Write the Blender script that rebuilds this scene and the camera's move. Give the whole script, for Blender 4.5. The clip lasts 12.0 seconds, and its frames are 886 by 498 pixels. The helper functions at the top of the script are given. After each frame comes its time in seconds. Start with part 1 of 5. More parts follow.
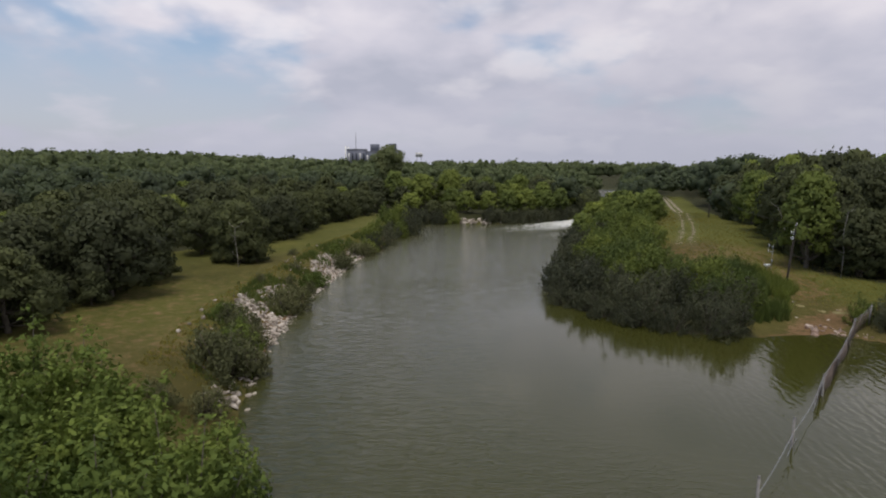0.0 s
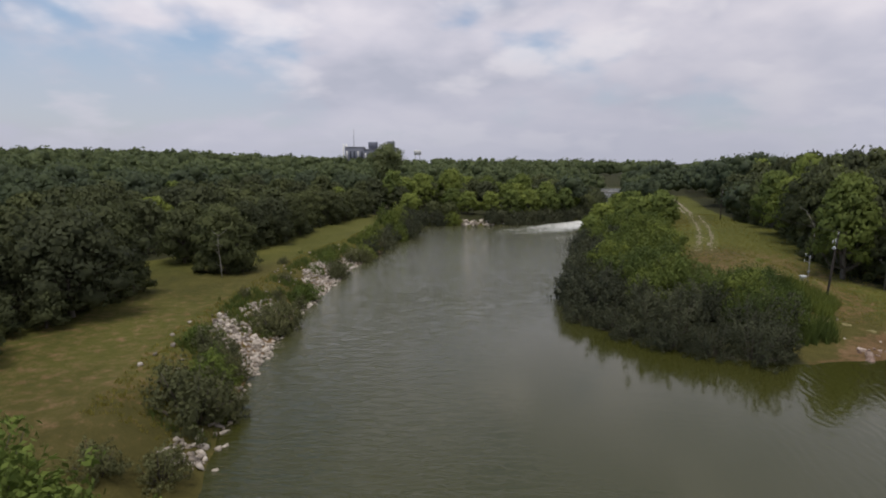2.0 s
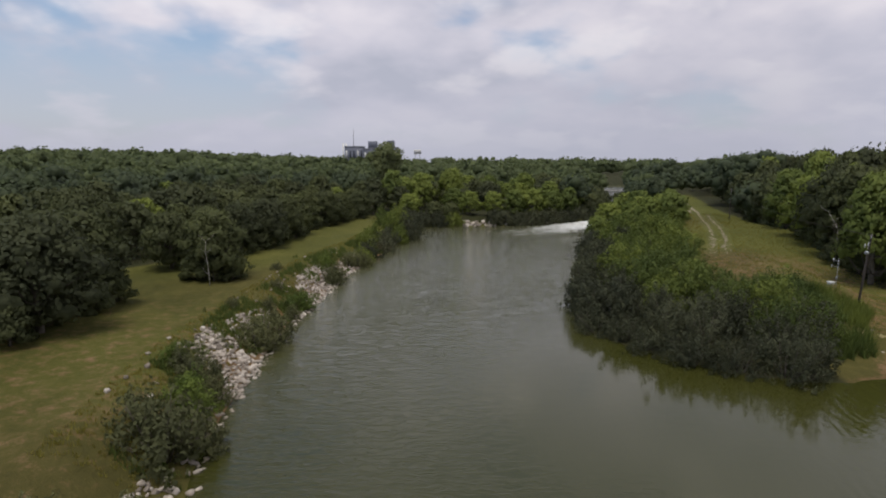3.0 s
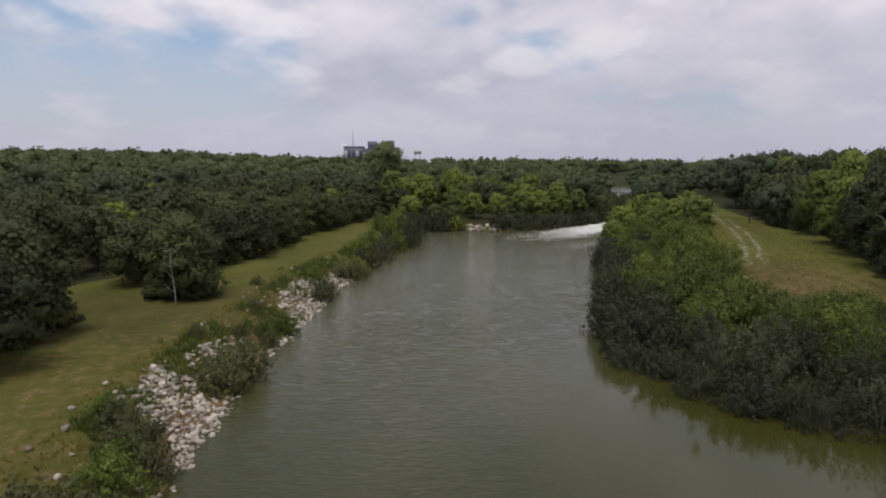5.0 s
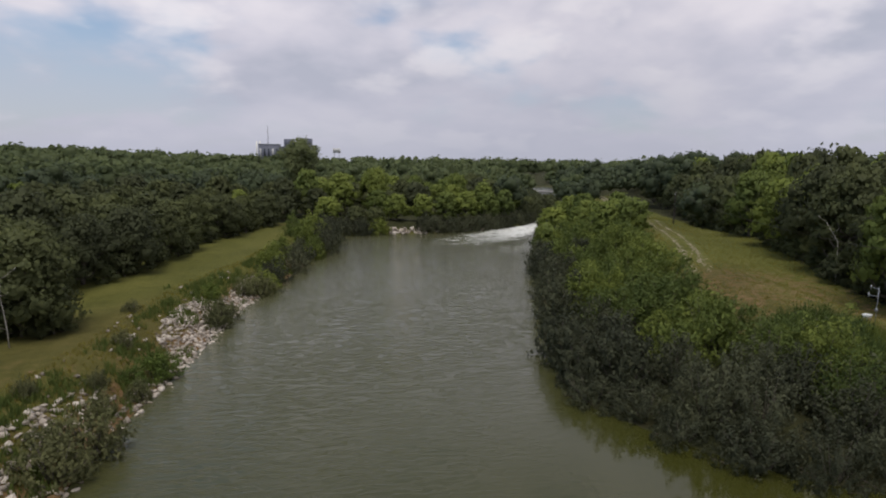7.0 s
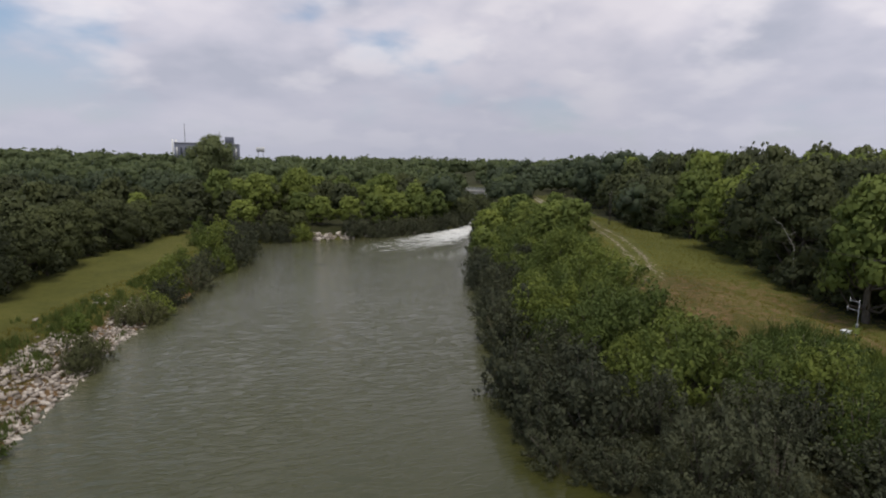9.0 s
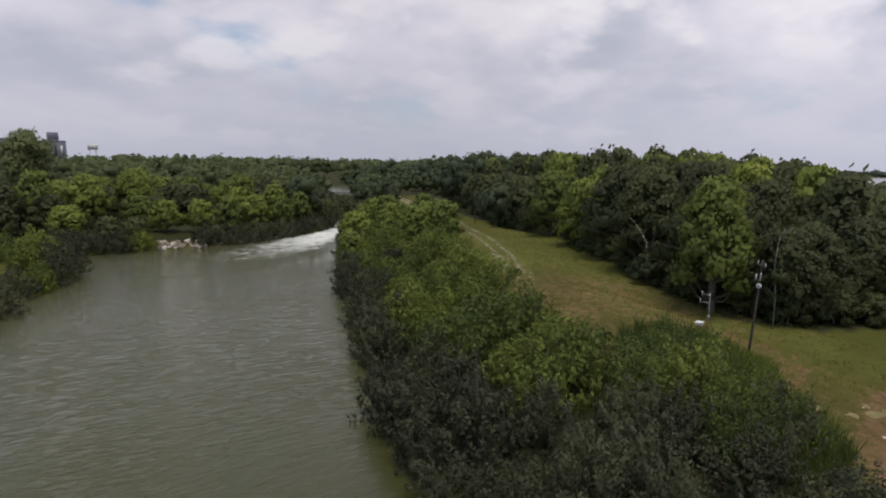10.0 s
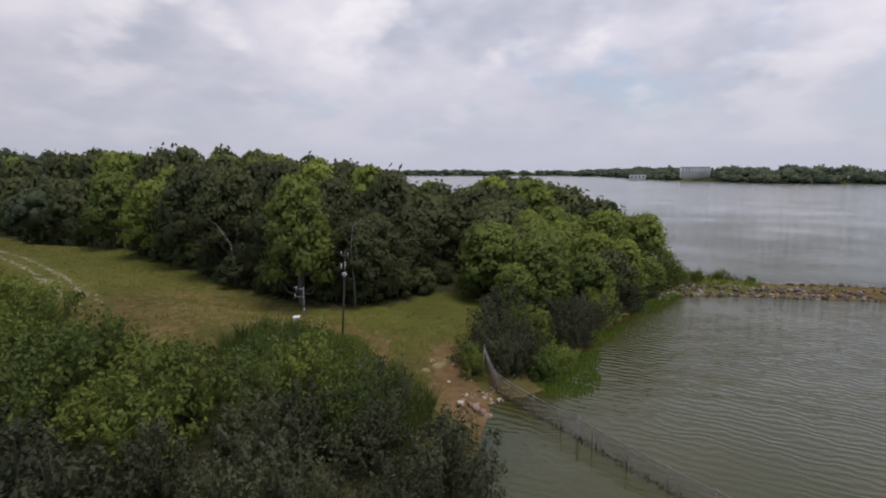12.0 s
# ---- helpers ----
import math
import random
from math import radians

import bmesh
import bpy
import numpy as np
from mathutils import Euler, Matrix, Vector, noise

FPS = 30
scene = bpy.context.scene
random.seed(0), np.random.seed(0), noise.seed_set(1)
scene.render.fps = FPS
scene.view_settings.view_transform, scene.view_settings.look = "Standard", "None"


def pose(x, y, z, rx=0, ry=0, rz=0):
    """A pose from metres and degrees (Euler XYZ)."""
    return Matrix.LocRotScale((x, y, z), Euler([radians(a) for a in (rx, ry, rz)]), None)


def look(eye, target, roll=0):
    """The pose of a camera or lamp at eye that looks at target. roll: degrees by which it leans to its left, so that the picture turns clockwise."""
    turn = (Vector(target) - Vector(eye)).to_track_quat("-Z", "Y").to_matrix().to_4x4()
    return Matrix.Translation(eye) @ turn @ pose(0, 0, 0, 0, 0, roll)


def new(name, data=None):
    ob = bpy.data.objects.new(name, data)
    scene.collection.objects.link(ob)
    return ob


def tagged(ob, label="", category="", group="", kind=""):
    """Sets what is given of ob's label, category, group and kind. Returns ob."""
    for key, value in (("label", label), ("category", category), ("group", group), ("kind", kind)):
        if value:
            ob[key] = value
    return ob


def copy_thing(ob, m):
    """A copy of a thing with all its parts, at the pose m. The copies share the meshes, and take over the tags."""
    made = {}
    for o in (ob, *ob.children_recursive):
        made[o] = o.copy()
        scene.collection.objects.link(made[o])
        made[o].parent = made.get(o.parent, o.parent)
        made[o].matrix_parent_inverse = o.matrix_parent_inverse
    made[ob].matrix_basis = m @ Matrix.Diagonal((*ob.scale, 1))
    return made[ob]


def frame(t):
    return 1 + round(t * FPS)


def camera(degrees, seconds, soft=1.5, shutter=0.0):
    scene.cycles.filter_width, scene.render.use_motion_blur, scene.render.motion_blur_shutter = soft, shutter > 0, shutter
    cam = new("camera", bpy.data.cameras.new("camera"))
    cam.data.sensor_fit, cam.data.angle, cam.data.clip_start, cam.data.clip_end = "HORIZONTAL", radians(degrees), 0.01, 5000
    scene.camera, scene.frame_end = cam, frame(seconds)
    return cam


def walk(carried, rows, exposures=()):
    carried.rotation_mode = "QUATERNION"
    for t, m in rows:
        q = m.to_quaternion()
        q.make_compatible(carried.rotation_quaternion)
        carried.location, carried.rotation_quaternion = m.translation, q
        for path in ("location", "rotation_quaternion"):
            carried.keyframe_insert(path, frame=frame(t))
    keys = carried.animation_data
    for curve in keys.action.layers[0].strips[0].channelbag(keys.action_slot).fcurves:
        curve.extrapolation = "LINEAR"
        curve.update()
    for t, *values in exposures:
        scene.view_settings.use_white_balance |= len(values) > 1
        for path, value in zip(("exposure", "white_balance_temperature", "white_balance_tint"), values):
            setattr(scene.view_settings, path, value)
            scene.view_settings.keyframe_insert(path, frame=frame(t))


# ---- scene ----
cam = camera(77.1, 12.0, soft=2.0)

# ---- camera path ----
PATH = [
    (0, (1.022, 3.335, 12.586), (1.032, 5.316, 12.308), 0.5),
    (1, (0.887, 5.819, 12.827), (0.898, 7.799, 12.544), 0.4),
    (2, (0.51, 8.756, 13.006), (0.526, 10.736, 12.72), 0.5),
    (3, (0.348, 12.212, 13.078), (0.363, 14.191, 12.789), 0.3),
    (5, (0.045, 19.571, 13.129), (0.06, 21.55, 12.841), 0.3),
    (5.5, (0.077, 21.419, 13.251), (0.093, 23.398, 12.96), 0.3),
    (6, (0.118, 23.359, 13.26), (0.17, 25.337, 12.969), 0.4),
    (6.5, (0.067, 25.363, 13.212), (0.229, 27.335, 12.922), 0.5),
    (7, (0.05, 27.291, 13.098), (0.344, 29.248, 12.81), 0.6),
    (9, (1.53, 34.609, 13.116), (2.064, 36.515, 12.829), 0.5),
    (9.5, (1.919, 36.057, 13.052), (2.644, 37.899, 12.769), 0.6),
    (10, (2.265, 37.329, 13.248), (3.239, 39.052, 12.964), 0.5),
    (10.5, (2.523, 38.254, 13.237), (3.76, 39.8, 12.955), 0.4),
    (11, (2.54, 38.868, 13.224), (4.03, 40.172, 12.944), 0.3),
    (11.5, (2.637, 39.191, 13.248), (4.352, 40.181, 12.967), 0.2),
    (12, (2.715, 39.267, 13.105), (4.6, 39.878, 12.831), -0.1),
]
walk(cam, [(t, look(eye, target, roll)) for t, eye, target, roll in PATH])

# ---- world and sun ----
SUN_ELEV, SUN_AZ = 74.0, -165.0          # degrees; azimuth from +y towards +x


def nt(tree, kind, **inputs):
    """A node with the given input values or links."""
    n = tree.nodes.new(kind)
    for key, value in inputs.items():
        k = int(key[1:]) if key[0] == "i" and key[1:].isdigit() else key.replace("_", " ")
        if isinstance(value, bpy.types.NodeSocket):
            tree.links.new(value, n.inputs[k])
        else:
            n.inputs[k].default_value = value
    return n


def op(tree, operation, a, b=0.0, c=0.0, clamp=False):
    n = nt(tree, "ShaderNodeMath", i0=a, i1=b, i2=c)
    n.operation, n.use_clamp = operation, clamp
    return n.outputs[0]


def ramp(tree, fac, stops, mode="LINEAR"):
    n = nt(tree, "ShaderNodeValToRGB", Fac=fac)
    n.color_ramp.interpolation = mode
    e = n.color_ramp.elements
    while len(e) < len(stops):
        e.new(0.5)
    for el, (p, c) in zip(e, stops):
        el.position = p
        el.color = (c, c, c, 1) if isinstance(c, (int, float)) else (*c, 1)
    return n.outputs["Color"]


def mix(tree, fac, a, b, blend="MIX"):
    n = tree.nodes.new("ShaderNodeMix")
    n.data_type, n.blend_type = "RGBA", blend
    for sock, v in ((n.inputs[0], fac), (n.inputs[6], a), (n.inputs[7], b)):
        if isinstance(v, bpy.types.NodeSocket):
            tree.links.new(v, sock)
        elif isinstance(v, (int, float)):
            sock.default_value = v
        else:
            sock.default_value = (*v, 1)
    return n.outputs[2]


def noise_tex(tree, vec, scale, detail=4.0, rough=0.55, distortion=0.0):
    n = nt(tree, "ShaderNodeTexNoise", Vector=vec, Scale=scale, Detail=detail, Roughness=rough, Distortion=distortion)
    return n.outputs["Fac"]


def make_world():
    world = bpy.data.worlds.new("sky")
    scene.world = world
    world.use_nodes = True
    t = world.node_tree
    t.nodes.clear()
    sky = t.nodes.new("ShaderNodeTexSky")
    sky.sky_type, sky.sun_disc = "NISHITA", False
    sky.sun_elevation, sky.sun_rotation = radians(SUN_ELEV), radians(SUN_AZ)
    sky.air_density, sky.dust_density = 1.0, 1.5
    blue = mix(t, 1.0, sky.outputs[0], (0.135, 0.135, 0.135), "MULTIPLY")
    way = t.nodes.new("ShaderNodeTexCoord").outputs["Generated"]
    sep = nt(t, "ShaderNodeSeparateXYZ", Vector=way)
    x, y, z = sep.outputs
    lift = op(t, "ADD", op(t, "MAXIMUM", z, 0.0), 0.34)
    flat = nt(t, "ShaderNodeCombineXYZ", X=op(t, "DIVIDE", x, lift), Y=op(t, "DIVIDE", y, lift), Z=3.7)
    big = noise_tex(t, flat.outputs[0], 1.7, 4.0, 0.46, 0.2)
    fine = noise_tex(t, flat.outputs[0], 4.6, 4.0, 0.5, 0.1)
    # the cover is thinner towards the north-west
    west = op(t, "MULTIPLY", op(t, "SUBTRACT", op(t, "MULTIPLY", x, -1.0), 0.05, clamp=True), 0.24)
    amount = op(t, "SUBTRACT", op(t, "ADD", op(t, "MULTIPLY", big, 0.74), op(t, "MULTIPLY", fine, 0.26)), west)
    cover = ramp(t, amount, [(0.34, 0.0), (0.5, 1.0)], "EASE")
    shade = op(t, "ADD", op(t, "MULTIPLY", noise_tex(t, flat.outputs[0], 2.1, 4.0, 0.46, 0.1), 0.8), op(t, "MULTIPLY", noise_tex(t, flat.outputs[0], 6.5, 4.0, 0.5, 0.1), 0.2))
    cloud = ramp(t, shade, [(0.36, (0.455, 0.475, 0.57)), (0.45, (0.57, 0.57, 0.665)), (0.53, (0.665, 0.648, 0.735)), (0.63, (0.78, 0.746, 0.812))])
    up = mix(t, cover, blue, cloud)
    # bright heaps lower in the sky
    heap = ramp(t, op(t, "SUBTRACT", noise_tex(t, flat.outputs[0], 3.0, 4.0, 0.48, 0.1), op(t, "MULTIPLY", z, 0.05)), [(0.5, 0.0), (0.66, 0.75)], "EASE")
    up = mix(t, heap, up, (0.88, 0.84, 0.88))
    haze = ramp(t, z, [(0.0, 1.0), (0.08, 0.7), (0.25, 0.0)], "EASE")
    glow = ramp(t, op(t, "ADD", op(t, "MULTIPLY", x, 0.5), 0.5), [(0.3, 0.86), (0.74, 0.8), (0.85, 0.86), (0.97, 0.93)], "EASE")
    col = mix(t, 1.0, mix(t, haze, up, (0.48, 0.49, 0.585)), mix(t, 1.0, glow, (1.163, 1.163, 1.163), "MULTIPLY"), "MULTIPLY")
    bg = nt(t, "ShaderNodeBackground", Color=col, Strength=1.0)
    out = nt(t, "ShaderNodeOutputWorld", Surface=bg.outputs[0])


make_world()
sun_data = bpy.data.lights.new("sun", "SUN")
sun_data.energy, sun_data.angle, sun_data.color = 2.1, radians(24), (1.0, 0.95, 0.86)
sun = new("sun", sun_data)
sun.matrix_basis = look((0, 0, 0), (-math.sin(radians(SUN_AZ)) * math.cos(radians(SUN_ELEV)),
                                    -math.cos(radians(SUN_AZ)) * math.cos(radians(SUN_ELEV)), -math.sin(radians(SUN_ELEV))))

# ---- materials ----


def material(name):
    m = bpy.data.materials.new(name)
    m.use_nodes = True
    t = m.node_tree
    t.nodes.clear()
    out = t.nodes.new("ShaderNodeOutputMaterial")
    return m, t, out


def finish(t, out, bsdf):
    t.links.new(bsdf, out.inputs["Surface"])


def bump(t, height, strength, distance):
    return nt(t, "ShaderNodeBump", Strength=strength, Distance=distance, Height=height).outputs[0]


def leaf_material(name, dark, mid, light, warm, spread=8.0, gloss=0.55):
    """Foliage: colour varies from plant to plant, from branch to branch and from leaf to leaf."""
    m, t, out = material(name)
    geo = t.nodes.new("ShaderNodeNewGeometry")
    info = t.nodes.new("ShaderNodeObjectInfo")
    island = geo.outputs["Random Per Island"]
    place = noise_tex(t, geo.outputs["Position"], 1.0 / spread, 2.0, 0.5)
    twig = noise_tex(t, geo.outputs["Position"], 0.9, 2.0, 0.5)
    v = op(t, "ADD", op(t, "ADD", op(t, "MULTIPLY", island, 0.24), -0.02), op(t, "MULTIPLY", info.outputs["Random"], 0.52))
    v = op(t, "ADD", v, op(t, "MULTIPLY", op(t, "SUBTRACT", place, 0.5), 0.75))
    v = op(t, "ADD", v, op(t, "MULTIPLY", op(t, "SUBTRACT", twig, 0.45), 0.34))
    col = ramp(t, v, [(0.0, tuple(1.35 * c for c in dark)), (0.35, mid), (0.75, light), (1.0, warm)])
    p = nt(t, "ShaderNodeBsdfPrincipled", Base_Color=col, Roughness=gloss)
    p.inputs["Specular IOR Level"].default_value = 0.08
    tr = nt(t, "ShaderNodeBsdfTranslucent", Color=col)
    mx = nt(t, "ShaderNodeMixShader", i0=0.4, i1=p.outputs[0], i2=tr.outputs[0])
    finish(t, out, mx.outputs[0])
    return m


def plain(name, stops, scale, rough, detail=5.0, bump_scale=0.0, bump_d=0.02, metal=0.0, random_amount=0.0, spec=0.4):
    """A surface with coarse and fine mottling between the given colours."""
    m, t, out = material(name)
    geo = t.nodes.new("ShaderNodeNewGeometry")
    pos = geo.outputs["Position"]
    a = noise_tex(t, pos, scale, detail, 0.6)
    b = noise_tex(t, pos, scale * 7, 4.0, 0.6)
    v = op(t, "ADD", op(t, "MULTIPLY", a, 0.65), op(t, "MULTIPLY", b, 0.35))
    if random_amount:
        info = t.nodes.new("ShaderNodeObjectInfo")
        r = op(t, "ADD", info.outputs["Random"], geo.outputs["Random Per Island"])
        v = op(t, "ADD", v, op(t, "MULTIPLY", op(t, "SUBTRACT", op(t, "FRACT", r), 0.5), random_amount))
    col = ramp(t, v, stops)
    p = nt(t, "ShaderNodeBsdfPrincipled", Base_Color=col, Roughness=rough, Metallic=metal)
    p.inputs["Specular IOR Level"].default_value = spec
    if bump_scale:
        t.links.new(bump(t, noise_tex(t, pos, bump_scale, 5.0, 0.6), 0.7, bump_d), p.inputs["Normal"])
    finish(t, out, p.outputs[0])
    return m


OAK = leaf_material("oak_leaves", (0.056, 0.063, 0.035), (0.085, 0.096, 0.045), (0.134, 0.149, 0.061), (0.195, 0.204, 0.075))
ELM = leaf_material("elm_leaves", (0.090, 0.116, 0.036), (0.160, 0.198, 0.052), (0.245, 0.285, 0.066), (0.33, 0.35, 0.085))
WILLOW = leaf_material("willow_leaves", (0.042, 0.047, 0.030), (0.073, 0.080, 0.047), (0.126, 0.133, 0.075), (0.200, 0.206, 0.113), 5.0)
GREENBUSH = leaf_material("bush_leaves", (0.064, 0.086, 0.026), (0.126, 0.158, 0.040), (0.212, 0.247, 0.054), (0.31, 0.326, 0.07), 4.0)
LIME = leaf_material("lime_leaves", (0.066, 0.096, 0.026), (0.130, 0.176, 0.042), (0.205, 0.258, 0.058), (0.280, 0.315, 0.074), 4.0)
BANKLEAF = leaf_material("bank_leaves", (0.080, 0.086, 0.042), (0.126, 0.132, 0.060), (0.185, 0.188, 0.084), (0.270, 0.255, 0.118), 2.5, 0.65)
# paler and bluer than the oaks: some haze is put into this colour
FARLEAF = leaf_material("far_canopy", (0.062, 0.077, 0.046), (0.090, 0.113, 0.056), (0.138, 0.166, 0.071), (0.195, 0.222, 0.088), 7.0)
# leaves across the lake: distance haze is mixed into their pale grey-green
HAZED_SHORELEAF = leaf_material("hazed_shore_canopy", (0.085, 0.105, 0.075), (0.120, 0.145, 0.095), (0.165, 0.195, 0.120), (0.215, 0.240, 0.145), 30.0)
FEATHER = leaf_material("feathery_leaves", (0.048, 0.068, 0.022), (0.092, 0.124, 0.032), (0.158, 0.192, 0.045), (0.23, 0.255, 0.058), 4.0)
COTTONLEAF = leaf_material("cottonwood_leaves", (0.115, 0.135, 0.062), (0.175, 0.2, 0.088), (0.25, 0.275, 0.12), (0.33, 0.345, 0.155), 5.0)
REED = leaf_material("reed_leaves", (0.090, 0.150, 0.026), (0.160, 0.235, 0.042), (0.230, 0.310, 0.058), (0.300, 0.370, 0.080), 3.0)
WEED = leaf_material("weed_leaves", (0.078, 0.104, 0.028), (0.140, 0.172, 0.046), (0.220, 0.240, 0.075), (0.344, 0.320, 0.130), 3.0, 0.7)
GRASS_BLADE = leaf_material("grass_blades", (0.130, 0.128, 0.026), (0.195, 0.180, 0.038), (0.275, 0.235, 0.056), (0.390, 0.310, 0.088), 6.0, 0.7)
BARK = plain("bark", [(0.3, (0.05, 0.04, 0.03)), (0.7, (0.15, 0.13, 0.105))], 3.0, 0.9, bump_scale=14.0)
DEADWOOD = plain("dead_wood", [(0.3, (0.22, 0.2, 0.17)), (0.7, (0.46, 0.43, 0.38))], 4.0, 0.85, bump_scale=18.0)
STONE = plain("limestone", [(0.25, (0.15, 0.125, 0.097)), (0.5, (0.33, 0.285, 0.235)), (0.75, (0.52, 0.462, 0.395))], 2.2, 0.9, bump_scale=9.0, random_amount=0.5)
JETTY_STONE = plain("jetty_stone", [(0.25, (0.07, 0.055, 0.045)), (0.5, (0.155, 0.122, 0.1)), (0.75, (0.29, 0.24, 0.2))], 1.8, 0.9, bump_scale=7.0, random_amount=0.5)
RED_STONE = plain("red_stone", [(0.25, (0.17, 0.11, 0.08)), (0.5, (0.3, 0.215, 0.17)), (0.75, (0.46, 0.37, 0.31))], 2.2, 0.9, bump_scale=9.0, random_amount=0.5)
POLE_WOOD = plain("pole_wood", [(0.3, (0.03, 0.024, 0.02)), (0.7, (0.07, 0.058, 0.048))], 4.0, 0.85, bump_scale=20.0)
STEEL = plain("galvanised_steel", [(0.3, (0.26, 0.27, 0.28)), (0.7, (0.42, 0.43, 0.44))], 5.0, 0.5, metal=0.6)
RUSTY = plain("rusty_wire", [(0.3, (0.10, 0.072, 0.058)), (0.7, (0.21, 0.165, 0.138))], 5.0, 0.8)
POST_WOOD = plain("weathered_post", [(0.3, (0.13, 0.12, 0.112)), (0.7, (0.27, 0.255, 0.24))], 4.0, 0.85, bump_scale=18.0)
WHITE = plain("white_paint", [(0.3, (0.62, 0.62, 0.6)), (0.7, (0.8, 0.8, 0.78))], 3.0, 0.5)
GREY_PAINT = plain("grey_paint", [(0.3, (0.22, 0.23, 0.24)), (0.7, (0.34, 0.35, 0.36))], 2.0, 0.6)
CERAMIC = plain("ceramic", [(0.3, (0.5, 0.5, 0.48)), (0.7, (0.7, 0.7, 0.68))], 6.0, 0.25)
CONCRETE = plain("concrete", [(0.3, (0.28, 0.27, 0.25)), (0.7, (0.46, 0.45, 0.43))], 0.7, 0.85, bump_scale=5.0)
PLANT_WALL = plain("plant_cladding", [(0.3, (0.12, 0.13, 0.165)), (0.7, (0.2, 0.21, 0.255))], 0.08, 0.6)
DARK_GLASS = plain("dark_glass", [(0.3, (0.03, 0.035, 0.045)), (0.7, (0.06, 0.065, 0.08))], 0.2, 0.15, spec=0.6)
PALE_WALL = plain("pale_plaster", [(0.3, (0.62, 0.61, 0.58)), (0.7, (0.78, 0.77, 0.74))], 0.1, 0.7)
ROOF = plain("grey_roof", [(0.3, (0.16, 0.16, 0.17)), (0.7, (0.26, 0.26, 0.27))], 0.2, 0.7)


def ground_material():
    m, t, out = material("meadow_ground")
    pos = t.nodes.new("ShaderNodeNewGeometry").outputs["Position"]
    att = t.nodes.new("ShaderNodeAttribute")
    att.attribute_name = "cover"
    sep = nt(t, "ShaderNodeSeparateColor", Color=att.outputs["Color"])
    dirt, lush = sep.outputs[0], sep.outputs[2]
    n1 = noise_tex(t, pos, 0.16, 4.0, 0.6)
    n2 = noise_tex(t, pos, 1.3, 5.0, 0.65)
    n3 = noise_tex(t, pos, 9.0, 4.0, 0.7)
    v = op(t, "ADD", op(t, "ADD", op(t, "MULTIPLY", n1, 0.4), op(t, "MULTIPLY", n2, 0.35)), op(t, "MULTIPLY", n3, 0.25))
    dry = ramp(t, v, [(0.34, (0.051, 0.045, 0.0125)), (0.5, (0.085, 0.073, 0.021)), (0.64, (0.124, 0.102, 0.036))])
    green = ramp(t, v, [(0.34, (0.05, 0.056, 0.011)), (0.5, (0.09, 0.094, 0.019)), (0.64, (0.13, 0.126, 0.03))])
    grass = mix(t, lush, dry, green)
    earth = ramp(t, v, [(0.34, (0.09, 0.055, 0.026)), (0.5, (0.155, 0.096, 0.046)), (0.64, (0.22, 0.145, 0.076))])
    edge = op(t, "MULTIPLY", op(t, "SUBTRACT", op(t, "ADD", n2, op(t, "MULTIPLY", n3, 0.5)), 0.75), 1.6)
    fd = ramp(t, op(t, "ADD", dirt, edge), [(0.35, 0.0), (0.7, 1.0)])
    # litter and mud, darkened further so gaps between plants look shaded
    shaded_floor = ramp(t, v, [(0.34, (0.018, 0.022, 0.008)), (0.5, (0.034, 0.036, 0.014)), (0.64, (0.06, 0.052, 0.025))])
    col = mix(t, fd, mix(t, att.outputs["Alpha"], grass, shaded_floor), earth)
    p = nt(t, "ShaderNodeBsdfPrincipled", Base_Color=col, Roughness=0.95)
    p.inputs["Specular IOR Level"].default_value = 0.15
    t.links.new(bump(t, op(t, "ADD", n2, n3), 0.8, 0.12), p.inputs["Normal"])
    finish(t, out, p.outputs[0])
    return m


